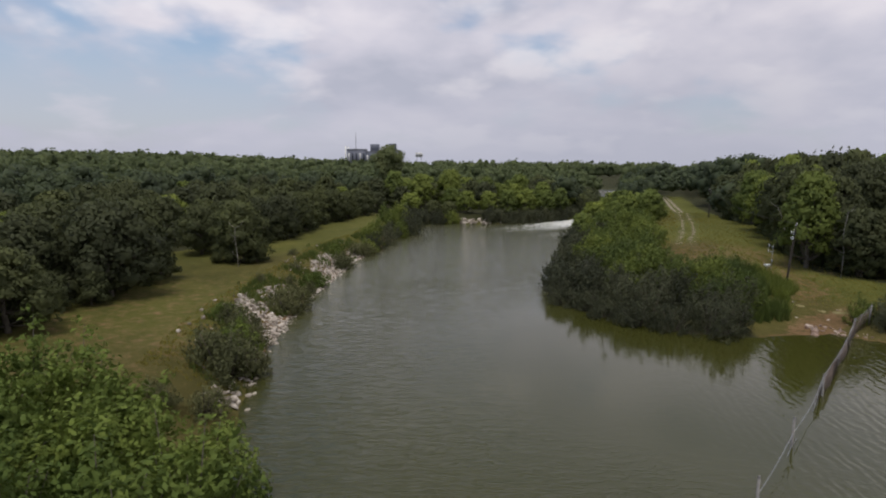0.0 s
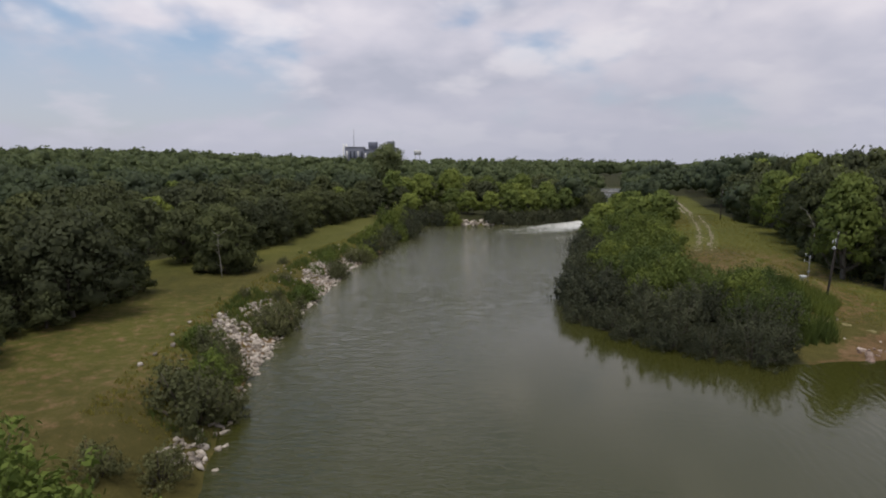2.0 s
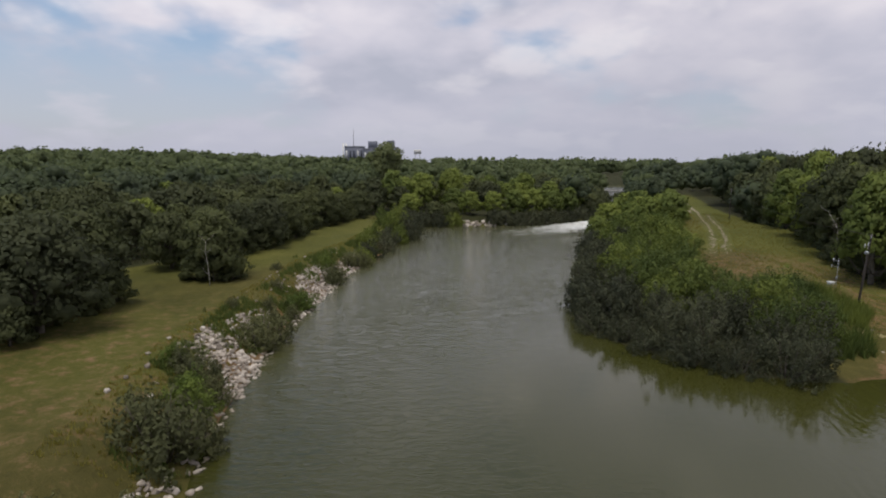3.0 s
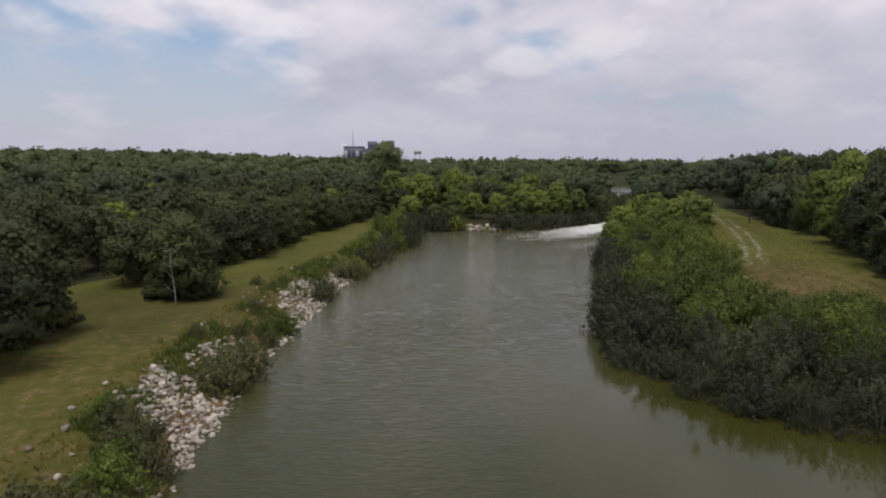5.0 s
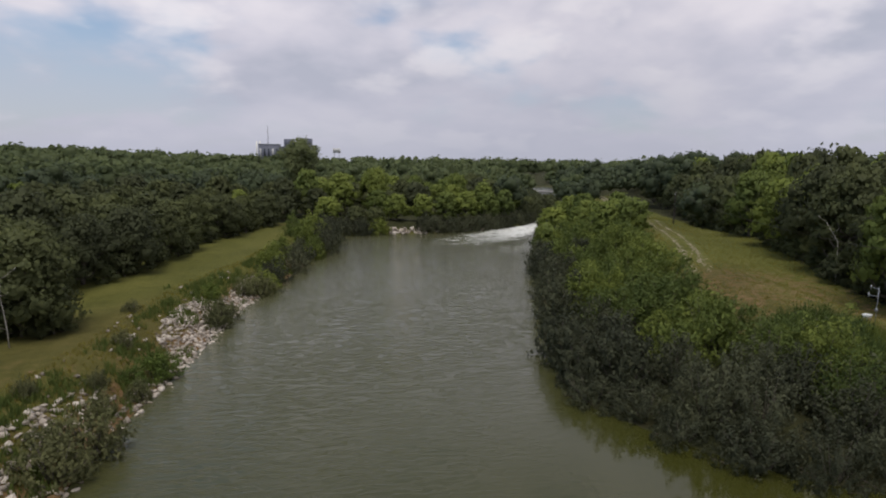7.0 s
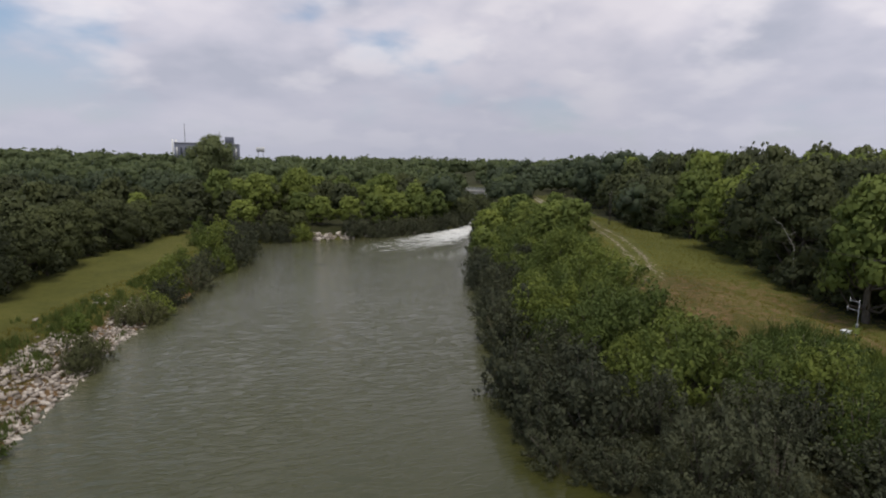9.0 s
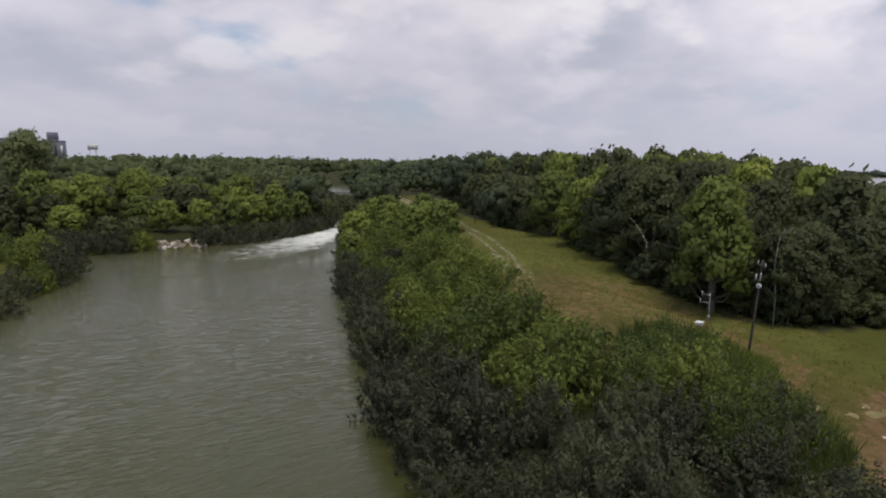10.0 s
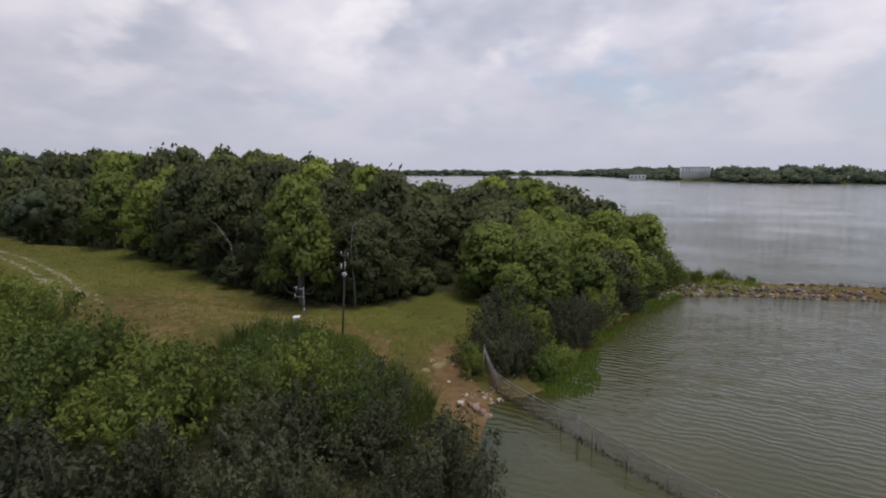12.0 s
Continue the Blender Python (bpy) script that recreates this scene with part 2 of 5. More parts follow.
def water_material(name, foam=False):
    m, t, out = material(name)
    pos = t.nodes.new("ShaderNodeNewGeometry").outputs["Position"]
    mp = nt(t, "ShaderNodeMapping", Vector=pos, Rotation=(0, 0, radians(-32)), Scale=(0.55, 1.5, 1.0))
    # wind waves, stronger on the open lake side
    sx = nt(t, "ShaderNodeSeparateXYZ", Vector=pos).outputs
    open_side = nt(t, "ShaderNodeMapRange", Value=op(t, "SUBTRACT", sx[0], op(t, "MULTIPLY", sx[1], 0.45)), From_Min=0.0, From_Max=16.0, To_Min=0.06, To_Max=1.0).outputs[0]
    calm = noise_tex(t, pos, 0.06, 3.0, 0.5)
    w1 = noise_tex(t, mp.outputs[0], 0.9, 3.0, 0.55, 0.4)
    w2 = noise_tex(t, mp.outputs[0], 3.2, 3.0, 0.6, 0.3)
    w4 = noise_tex(t, nt(t, "ShaderNodeMapping", Vector=pos, Rotation=(0, 0, radians(12)), Scale=(0.5, 1.6, 1.0)).outputs[0], 1.7, 4.0, 0.6, 1.2)
    w4 = ramp(t, w4, [(0.42, 0.0), (0.66, 1.0)], "EASE")
    w3 = noise_tex(t, pos, 0.35, 2.0, 0.5, 0.8)
    # still water in the lee of the spit
    lee = nt(t, "ShaderNodeVectorMath", i0=pos, i1=(18.0, 40.0, 0.0))
    lee.operation = "DISTANCE"
    still = nt(t, "ShaderNodeMapRange", Value=lee.outputs["Value"], From_Min=13.0, From_Max=29.0, To_Min=0.05, To_Max=0.8).outputs[0]
    h = op(t, "ADD", op(t, "ADD", op(t, "MULTIPLY", w1, 0.6), op(t, "MULTIPLY", w2, 0.36)), op(t, "MULTIPLY", w3, 0.5))
    h = op(t, "ADD", h, op(t, "MULTIPLY", op(t, "MULTIPLY", w4, 0.4), op(t, "SUBTRACT", 1.12, open_side)))
    h = op(t, "MULTIPLY", op(t, "MULTIPLY", h, op(t, "ADD", op(t, "MULTIPLY", calm, 1.0), 0.35)), still)
    turned = nt(t, "ShaderNodeMapping", Vector=pos, Rotation=(0, 0, radians(14)))
    wave = nt(t, "ShaderNodeTexWave", Vector=turned.outputs[0], Scale=0.5, Distortion=10.0, Detail=3.0, Detail_Scale=0.9, Detail_Roughness=0.55)
    gust = ramp(t, noise_tex(t, pos, 0.045, 3.0, 0.5), [(0.35, 0.25), (0.6, 1.0)])
    chop = noise_tex(t, nt(t, "ShaderNodeMapping", Vector=pos, Rotation=(0, 0, radians(14)), Scale=(1.6, 0.5, 1.0)).outputs[0], 2.4, 3.0, 0.6, 0.5)
    crests = op(t, "ADD", wave.outputs["Fac"], op(t, "MULTIPLY", chop, 1.1))
    h = op(t, "ADD", h, op(t, "MULTIPLY", op(t, "MULTIPLY", crests, open_side), op(t, "MULTIPLY", gust, 0.42)))
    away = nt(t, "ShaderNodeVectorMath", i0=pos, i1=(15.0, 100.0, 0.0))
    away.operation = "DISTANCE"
    h = op(t, "MULTIPLY", h, nt(t, "ShaderNodeMapRange", Value=away.outputs["Value"], From_Min=75.0, From_Max=220.0, To_Min=1.0, To_Max=0.22).outputs[0])
    col = ramp(t, calm, [(0.3, (0.035, 0.037, 0.0068)), (0.7, (0.044, 0.0445, 0.0105))])
    silt = nt(t, "ShaderNodeMapRange", Value=op(t, "SUBTRACT", sx[1], op(t, "MULTIPLY", sx[0], 0.6)), From_Min=42.0, From_Max=80.0, To_Min=0.0, To_Max=1.0).outputs[0]
    col = mix(t, silt, col, (0.075, 0.076, 0.038))
    # the wide lake pales away from the river: sky reflection put into the colour
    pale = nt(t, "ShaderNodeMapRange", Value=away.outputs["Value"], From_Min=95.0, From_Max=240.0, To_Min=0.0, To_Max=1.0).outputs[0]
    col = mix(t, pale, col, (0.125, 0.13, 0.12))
    p = nt(t, "ShaderNodeBsdfPrincipled", Base_Color=col, Roughness=nt(t, "ShaderNodeMapRange", Value=away.outputs["Value"], From_Min=80.0, From_Max=400.0, To_Min=0.03, To_Max=0.16).outputs[0], IOR=1.47)
    t.links.new(bump(t, h, 0.46, 0.18), p.inputs["Normal"])
    if foam:
        att = t.nodes.new("ShaderNodeAttribute")
        att.attribute_name = "foam"
        mp2 = nt(t, "ShaderNodeMapping", Vector=pos, Rotation=(0, 0, radians(-48)), Scale=(0.35, 1.5, 1.0))
        f = op(t, "ADD", noise_tex(t, mp2.outputs[0], 0.75, 8.0, 0.72, 1.6), op(t, "MULTIPLY", op(t, "SUBTRACT", att.outputs["Fac"], 0.6), 0.42))
        f = op(t, "ADD", f, op(t, "MULTIPLY", op(t, "SUBTRACT", noise_tex(t, mp2.outputs[0], 3.2, 5.0, 0.7, 0.8), 0.5), 0.5))
        f = ramp(t, f, [(0.47, 0.0), (0.58, 0.4), (0.74, 1.0)])
        t.links.new(mix(t, f, col, (0.74, 0.74, 0.7)), p.inputs["Base Color"])
        t.links.new(op(t, "ADD", op(t, "MULTIPLY", f, 0.7), 0.035), p.inputs["Roughness"])
    finish(t, out, p.outputs[0])
    return m


STRAW = plain("trodden_straw", [(0.3, (0.13, 0.112, 0.042)), (0.5, (0.19, 0.16, 0.068)), (0.68, (0.28, 0.235, 0.115))], 1.6, 0.95, bump_scale=9.0)
GRAVEL = plain("pale_gravel", [(0.3, (0.12, 0.1, 0.052)), (0.5, (0.21, 0.18, 0.115)), (0.68, (0.38, 0.335, 0.25))], 1.6, 0.95, bump_scale=9.0)
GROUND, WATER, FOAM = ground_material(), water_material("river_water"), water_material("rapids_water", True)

# ---- mesh helpers ----


def mesh_np(name, verts, quads=None, tris=None, mat=None, smooth=False):
    """A mesh from arrays of points, quads and triangles."""
    me = bpy.data.meshes.new(name)
    verts = np.asarray(verts, np.float32).reshape(-1, 3)
    q = np.zeros((0, 4), np.int32) if quads is None else np.asarray(quads, np.int32).reshape(-1, 4)
    r = np.zeros((0, 3), np.int32) if tris is None else np.asarray(tris, np.int32).reshape(-1, 3)
    me.vertices.add(len(verts))
    me.vertices.foreach_set("co", verts.ravel())
    loops = np.concatenate([q.ravel(), r.ravel()])
    me.loops.add(len(loops))
    me.loops.foreach_set("vertex_index", loops)
    starts = np.concatenate([np.arange(len(q)) * 4, len(q) * 4 + np.arange(len(r)) * 3])
    me.polygons.add(len(q) + len(r))
    me.polygons.foreach_set("loop_start", starts.astype(np.int32))
    me.update(calc_edges=True)
    me.validate()
    if smooth:
        me.polygons.foreach_set("use_smooth", np.ones(len(q) + len(r), bool))
    if mat:
        me.materials.append(mat)
    return me


class Build:
    """Gathers pieces of one mesh."""

    def __init__(self):
        self.v, self.q, self.t, self.n, self.w = [], [], [], 0, []

    def add(self, verts, quads=None, tris=None, normals=None):
        verts = np.asarray(verts, np.float32).reshape(-1, 3)
        self.v.append(verts)
        if normals is not None:
            self.w.append(np.asarray(normals, np.float32).reshape(-1, 3))
        if quads is not None and len(quads):
            self.q.append(np.asarray(quads).reshape(-1, 4) + self.n)
        if tris is not None and len(tris):
            self.t.append(np.asarray(tris).reshape(-1, 3) + self.n)
        self.n += len(verts)
        return self

    def tube(self, pts, radii, sides=7):
        pts = np.asarray(pts, float)
        radii = np.broadcast_to(np.asarray(radii, float), (len(pts),))
        d = np.gradient(pts, axis=0)
        d /= np.linalg.norm(d, axis=1)[:, None] + 1e-9
        ref = np.array([1.0, 0, 0]) if abs(d[0, 0]) < 0.8 else np.array([0, 1.0, 0])
        a = np.cross(d, ref)
        a /= np.linalg.norm(a, axis=1)[:, None] + 1e-9
        b = np.cross(d, a)
        ang = np.linspace(0, 2 * np.pi, sides, endpoint=False)
        ring = pts[:, None] + radii[:, None, None] * (np.cos(ang)[None, :, None] * a[:, None] + np.sin(ang)[None, :, None] * b[:, None])
        i, j = np.meshgrid(np.arange(len(pts) - 1), np.arange(sides), indexing="ij")
        k = (j + 1) % sides
        quads = np.stack([i * sides + j, i * sides + k, (i + 1) * sides + k, (i + 1) * sides + j], -1).reshape(-1, 4)
        caps = [(0, s + 1, s) for s in range(1, sides - 1)]
        top = (len(pts) - 1) * sides
        caps += [(top, top + s, top + s + 1) for s in range(1, sides - 1)]
        return self.add(ring.reshape(-1, 3), quads, caps)

    def box(self, lo, hi, turn=0.0, bevel=0.0, origin=(0, 0, 0)):
        """A box with chamfered upright and top edges."""
        (x0, y0, z0), (x1, y1, z1) = lo, hi
        c = min(bevel, (x1 - x0) / 3, (y1 - y0) / 3)
        z2 = z1 - min(bevel, (z1 - z0) / 3)
        ring = [(x0 + c, y0), (x1 - c, y0), (x1, y0 + c), (x1, y1 - c), (x1 - c, y1), (x0 + c, y1), (x0, y1 - c), (x0, y0 + c)]
        inner = [(min(max(x, x0 + c), x1 - c), min(max(y, y0 + c), y1 - c)) for x, y in ring]
        v = np.array([(x, y, z0) for x, y in ring] + [(x, y, z2) for x, y in ring] + [(x, y, z1) for x, y in inner])
        s, k = math.sin(turn), math.cos(turn)
        v = np.stack([v[:, 0] * k - v[:, 1] * s, v[:, 0] * s + v[:, 1] * k, v[:, 2]], 1) + np.array(origin)
        quads = [(r * 8 + j, r * 8 + (j + 1) % 8, r * 8 + 8 + (j + 1) % 8, r * 8 + 8 + j) for r in (0, 1) for j in range(8)]
        tris = [(16, 16 + j, 17 + j) for j in range(1, 7)] + [(0, j + 1, j) for j in range(1, 7)]
        return self.add(v, quads, tris)

    def mesh(self, name, mat, smooth=False):
        q = np.concatenate(self.q) if self.q else None
        t = np.concatenate(self.t) if self.t else None
        me = mesh_np(name, np.concatenate(self.v), q, t, mat, smooth or bool(self.w))
        if self.w:
            w = np.concatenate(self.w)
            w /= np.linalg.norm(w, axis=1)[:, None] + 1e-9
            me.normals_split_custom_set_from_vertices(w.tolist())
        return me


def part(name, build, mat, parent, label="", smooth=False):
    ob = new(name, build.mesh(name, mat, smooth))
    ob.parent = parent
    if label:
        tagged(ob, label)
    return ob


def thing(name, m, label, category, group="", kind=""):
    ob = new(name)
    ob.empty_display_size = 0.2
    ob.matrix_basis = m
    return tagged(ob, label, category, group, kind)


def unit(rng, n):
    d = rng.normal(size=(n, 3))
    return d / np.linalg.norm(d, axis=1)[:, None]


def leaf_cards(build, rng, p, normal, size, long=1.35, soft=None, upright=0.0):
    """Folded diamond leaves or sprays at points p facing about normal; soft: the normals by which they are shaded."""
    n = len(p)
    if soft is not None:
        normal = normal * np.where(np.sum(normal * soft, axis=1) < 0, -1.0, 1.0)[:, None]
    t = np.cross(normal, unit(rng, n))
    if upright:
        grow = unit(rng, n) * (1 - upright) + np.array([0, 0, upright])
        t = grow - normal * np.sum(grow * normal, axis=1)[:, None] + t * 0.15
        p = p + np.array([0, 0, size * 0.3])
    t /= np.linalg.norm(t, axis=1)[:, None] + 1e-9
    b = np.cross(normal, t)
    s = (size * rng.uniform(0.55, 1.3, n))[:, None]
    fold = normal * s * rng.uniform(-0.1, 0.35, (n, 1))
    v = np.stack([p - t * s * long * 0.5, p - b * s * 0.5 + fold, p + t * s * long * 0.5, p + b * s * 0.5 + fold], 1)
    w = np.repeat(normal * 0.1 + (normal if soft is None else soft) * 0.9, 4, axis=0)
    build.add(v.reshape(-1, 3), np.arange(4 * n).reshape(-1, 4), None, w)


def ico(level):
    bm = bmesh.new()
    bmesh.ops.create_icosphere(bm, subdivisions=level, radius=1.0)
    v = np.array([x.co[:] for x in bm.verts])
    f = np.array([[x.index for x in y.verts] for y in bm.faces])
    bm.free()
    return v, f


ICO1, ICO2 = ico(1), ico(2)


def clump_crown(build, rng, centres, radii, tufts, per, tuft_r, size, squash=0.8, core=0.68, level=ICO2, long=1.35, upright=0.0):
    """Boughs as clumps; tufts of leaves all over their outsides, and a dense inside."""
    centres, radii = np.asarray(centres, float), np.asarray(radii, float)
    flat = np.array([1, 1, squash])
    share = radii ** 2 / np.sum(radii ** 2)
    pick, d = [], []
    for k, part_of in enumerate(share):
        n = max(6 if tufts > 60 else 2, int(round(tufts * part_of)))
        i = np.arange(n) + 0.5
        z = 1 - 1.5 * i / n
        a = i * 2.39996 + k
        d.append(np.stack([np.sqrt(1 - z * z) * np.cos(a), np.sqrt(1 - z * z) * np.sin(a), z], 1))
        pick.append(np.full(n, k))
    pick, d = np.concatenate(pick), np.concatenate(d)
    tufts = len(pick)
    d = d + rng.normal(size=d.shape) * 0.13
    d /= np.linalg.norm(d, axis=1)[:, None]
    c = centres[pick] + d * flat * (radii[pick] * rng.uniform(0.82, 1.08, tufts))[:, None]
    gap = np.linalg.norm((c[:, None] - centres[None]) / flat, axis=2) / radii[None]
    gap[np.arange(tufts), pick] = 9
    keep = gap.min(axis=1) > 0.55
    c, d = c[keep], d[keep]
    centre, reach = centres.mean(axis=0), np.ptp(centres, axis=0) * 0.5 + radii.mean()
    r = tuft_r * rng.uniform(0.5, 1.5, len(c))
    k = np.repeat(np.arange(len(c)), max(1, int(per * 0.34)))
    u = unit(rng, len(k)) + d[k] * 0.4 + np.array([0, 0, 0.15])
    u /= np.linalg.norm(u, axis=1)[:, None] + 1e-9
    p = c[k] + u * (r[k] * rng.uniform(0.1, 0.95, len(k)))[:, None]
    # loose leaves between the tufts
    m = int(len(c) * per * 0.82)
    j = rng.choice(len(centres), m, p=share)
    e = unit(rng, m)
    e[:, 2] = np.where(e[:, 2] < -0.5, -e[:, 2], e[:, 2])
    loose = centres[j] + e * flat * (radii[j] * np.clip(rng.normal(0.86, 0.14, m), 0.5, 1.06))[:, None]
    gap = np.linalg.norm((loose[:, None] - centres[None]) / flat, axis=2) / radii[None]
    gap[np.arange(m), j] = 9
    stay = gap.min(axis=1) > 0.7
    p, u, lobe = np.concatenate([p, loose[stay]]), np.concatenate([u, e[stay]]), np.concatenate([d[k], e[stay]])
    normal = u * 0.35 + lobe * 0.45 + unit(rng, len(p)) * 0.6
    normal /= np.linalg.norm(normal, axis=1)[:, None] + 1e-9
    leaf_cards(build, rng, p, normal, size, long, u * 0.12 + lobe * 0.3 + (p - centre) / reach * 0.95 + np.array([0, 0, 0.36]), upright)
    if core:
        for mid, rad in zip(centres, radii):
            v = level[0] * flat * rad * core * (1 + 0.24 * np.clip(rng.normal(size=(len(level[0]), 1)), -1.5, 1.3))
            build.add(v + mid, None, level[1], level[0])

# ---- the lie of the land ----
# left bank of the river, going upstream
LEFT_BANK = [(-3, -60), (-4.5, 0), (-7.2, 22), (-10.0, 34), (-11.4, 43), (-12.0, 55), (-11.6, 62), (-11.2, 79),
    (-8.6, 93), (-6.8, 106), (-3.4, 118), (-4.5, 124), (-7.5, 130), (-5, 135)]
# far bank and the narrow channel behind it
CHANNEL = [(7, 136.6), (15, 138), (26.7, 142.8), (38, 151), (44, 162), (49.5, 180), (75.5, 263), (84, 285),
    (92, 338), (124, 430), (154, 428), (111, 336), (92, 284), (81.5, 258), (55.5, 180), (50.5, 161)]
# river side and tip of the spit, and the mouth
SPIT_SHORE = [(41.5, 150), (34.5, 132), (28.5, 115), (22.2, 97), (16.9, 77), (14.2, 68), (12.1, 60), (11.8, 57),
    (13.4, 53.2), (16.4, 48.7), (20.0, 45.6), (24.6, 44.8), (28, 45.2), (32.3, 45.9), (33.6, 44.4), (35.0, 43.2),
    (38, 42.3), (40.5, 41.5), (45.5, 41.3), (54, 38.9), (63, 35.2)]
# round the jetty
JETTY_SHORE = [(66, 33.2), (67.6, 27.0), (69.2, 13.7), (71.2, -10), (73.6, -50), (79.4, -50), (76.6, -10), (74.8, 14),
    (74.2, 24), (79, 31.5)]
# far shores of the lake
LAKE_SHORE = [(100, 40), (135, 52), (160, 64), (185, 105), (205, 200), (240, 320), (330, 520), (800, 950),
    (2200, 1300), (1900, 740), (1950, 240), (1424, 47), (1015, 17), (810, -62), (700, -114), (690, -230),
    (620, -420), (400, -700), (0, -500)]
SHORE = np.array(LEFT_BANK + CHANNEL + SPIT_SHORE + JETTY_SHORE + LAKE_SHORE, float)
ROAD = np.array([(27, 54.6), (30.5, 54), (31.6, 52.7), (35.4, 50.7), (37, 50.2)], float)          # worn path to the shore
TRACK = np.array([(30, 71), (33.6, 77), (40.4, 91), (51, 117), (63.5, 148), (97, 243)], float)
WOODS_EDGE = np.array([(60, 50), (50.5, 53.5), (44, 56.2), (39.6, 59.5), (39.4, 63), (41.5, 70), (47, 86), (55.5, 108), (64, 132), (89, 221), (140, 350)], float)


WOODS_LEFT = [(-300, 10), (-30, 10), (-27, 36), (-27, 54), (-33, 60), (-36, 70), (-28, 79), (-25, 88), (-25, 106), (-22, 120), (-17, 137), (-17, 240), (-300, 240)]
WOODS_RIGHT = [(58, 50), (45, 43.5), (66, 35.5), (86, 38), (160, 62), (200, 180), (150, 360), (92, 221), (67, 132), (58.5, 108), (50, 86), (43.5, 70), (41.5, 62), (45, 57.6), (51, 55.6)]


def seg_distance(p, line, closed=False):
    best = np.full(len(p), 1e9)
    pts = np.vstack([line, line[:1]]) if closed else line
    for a, b in zip(pts[:-1], pts[1:]):
        ab = b - a
        t = np.clip(((p - a) @ ab) / (ab @ ab), 0, 1)
        best = np.minimum(best, np.linalg.norm(p - a - t[:, None] * ab, axis=1))
    return best


def inside(p, poly):
    x, y = p[:, 0], p[:, 1]
    res = np.zeros(len(p), bool)
    for (x0, y0), (x1, y1) in zip(poly, np.roll(poly, -1, axis=0)):
        cut = ((y0 > y) != (y1 > y)) & (x < (x1 - x0) * (y - y0) / (y1 - y0 + 1e-12) + x0)
        res ^= cut
    return res


def inland(p):
    """Metres from the waterline, positive on land."""
    d = seg_distance(p, SHORE, True)
    return np.where(inside(p, SHORE), -d, d)


def waves(p, f, seed):
    r = np.random.default_rng(seed)
    out = np.zeros(len(p))
    for _ in range(5):
        a, ph = r.uniform(0, 6.28, 2)
        k = f * r.uniform(0.6, 1.7)
        out += np.sin(k * (p[:, 0] * math.cos(a) + p[:, 1] * math.sin(a)) + ph)
    return out / 5


def ease(x):
    x = np.clip(x, 0, 1)
    return x * x * (3 - 2 * x)


def height(p):
    p = np.asarray(p, float).reshape(-1, 2)
    x, y = p.T
    d = inland(p)
    dist = np.hypot(x, y - 40)
    right = ease((x - (4 + np.maximum(y - 60, 0) * 0.36)) / 4)
    spit = np.clip(1.9 + (y - 57) * 0.05, 1.3, 3.9)
    spit = np.where(x > 55, np.minimum(spit, 2.2), spit)
    h_right = spit * ease(np.maximum(d, 0) / 13) ** 0.8
    h_left = 2.15 * ease(np.maximum(d, 0) / 5.5) ** 0.85
    jetty = ease((x - 63) / 3) * ease((36 - y) / 3) * ease((90 - x) / 5)
    h = h_left * (1 - right) + h_right * right
    h = h * (1 - jetty) + jetty * 0.62 * ease(np.maximum(d, 0) / 2.0)
    angle = np.degrees(np.arctan2(x, y - 20))
    rise = np.maximum(dist - 170, 0) * (0.018 + 0.012 * ease((-angle - 5) / 22)) * ease((65 - np.abs(angle + 20)) / 30)
    behind = seg_distance(p, WOODS_EDGE) * ((x - 40) * 0.92 - (y - 62) * 0.39 > 0) * (y > 58)
    h = h + 2.6 * ease(behind / 26) * ease(np.maximum(d, 0) / 30) * ease((y - (39.3 + (x - 2.7) * 0.585) + 6) / 18)
    rise = np.minimum(rise, 19 + 4 * waves(p, 0.006, 3)) * ease(np.maximum(d, 0) / 60)
    east = ease((x - 600) / 80) * np.minimum(np.maximum(d, 0) * 0.13, 9 + 5 * waves(p, 0.012, 5)) * ease((2600 - dist) / 500)
    h = h + 0.8 * ease((y - 56.8) / 3.2) * ease((84 - y) / 16) * ease((x - 29) / 4) * ease((39.5 - x) / 3.5)
    h = h + rise + east + 0.14 * waves(p, 0.45, 1) * ease(d / 3) + 0.25 * waves(p, 0.09, 2) * ease(d / 12)
    return np.where(d > 0, h, np.maximum(-2.0, d * 0.35))


def zat(x, y):
    return float(height([(x, y)])[0])


def axis(lo, hi, step, far):
    mid = np.arange(lo, hi + step / 2, step)
    grow = step * np.cumsum(1.13 ** np.arange(1, 60))
    grow = grow[grow < far]
    return np.concatenate([lo - grow[::-1], mid, hi + grow])


def grid(xs, ys):
    X, Y = np.meshgrid(xs, ys)
    n = len(xs)
    i, j = np.meshgrid(np.arange(len(ys) - 1), np.arange(n - 1), indexing="ij")
    quads = np.stack([i * n + j, i * n + j + 1, (i + 1) * n + j + 1, (i + 1) * n + j], -1).reshape(-1, 4)
    return np.stack([X.ravel(), Y.ravel()], 1), quads


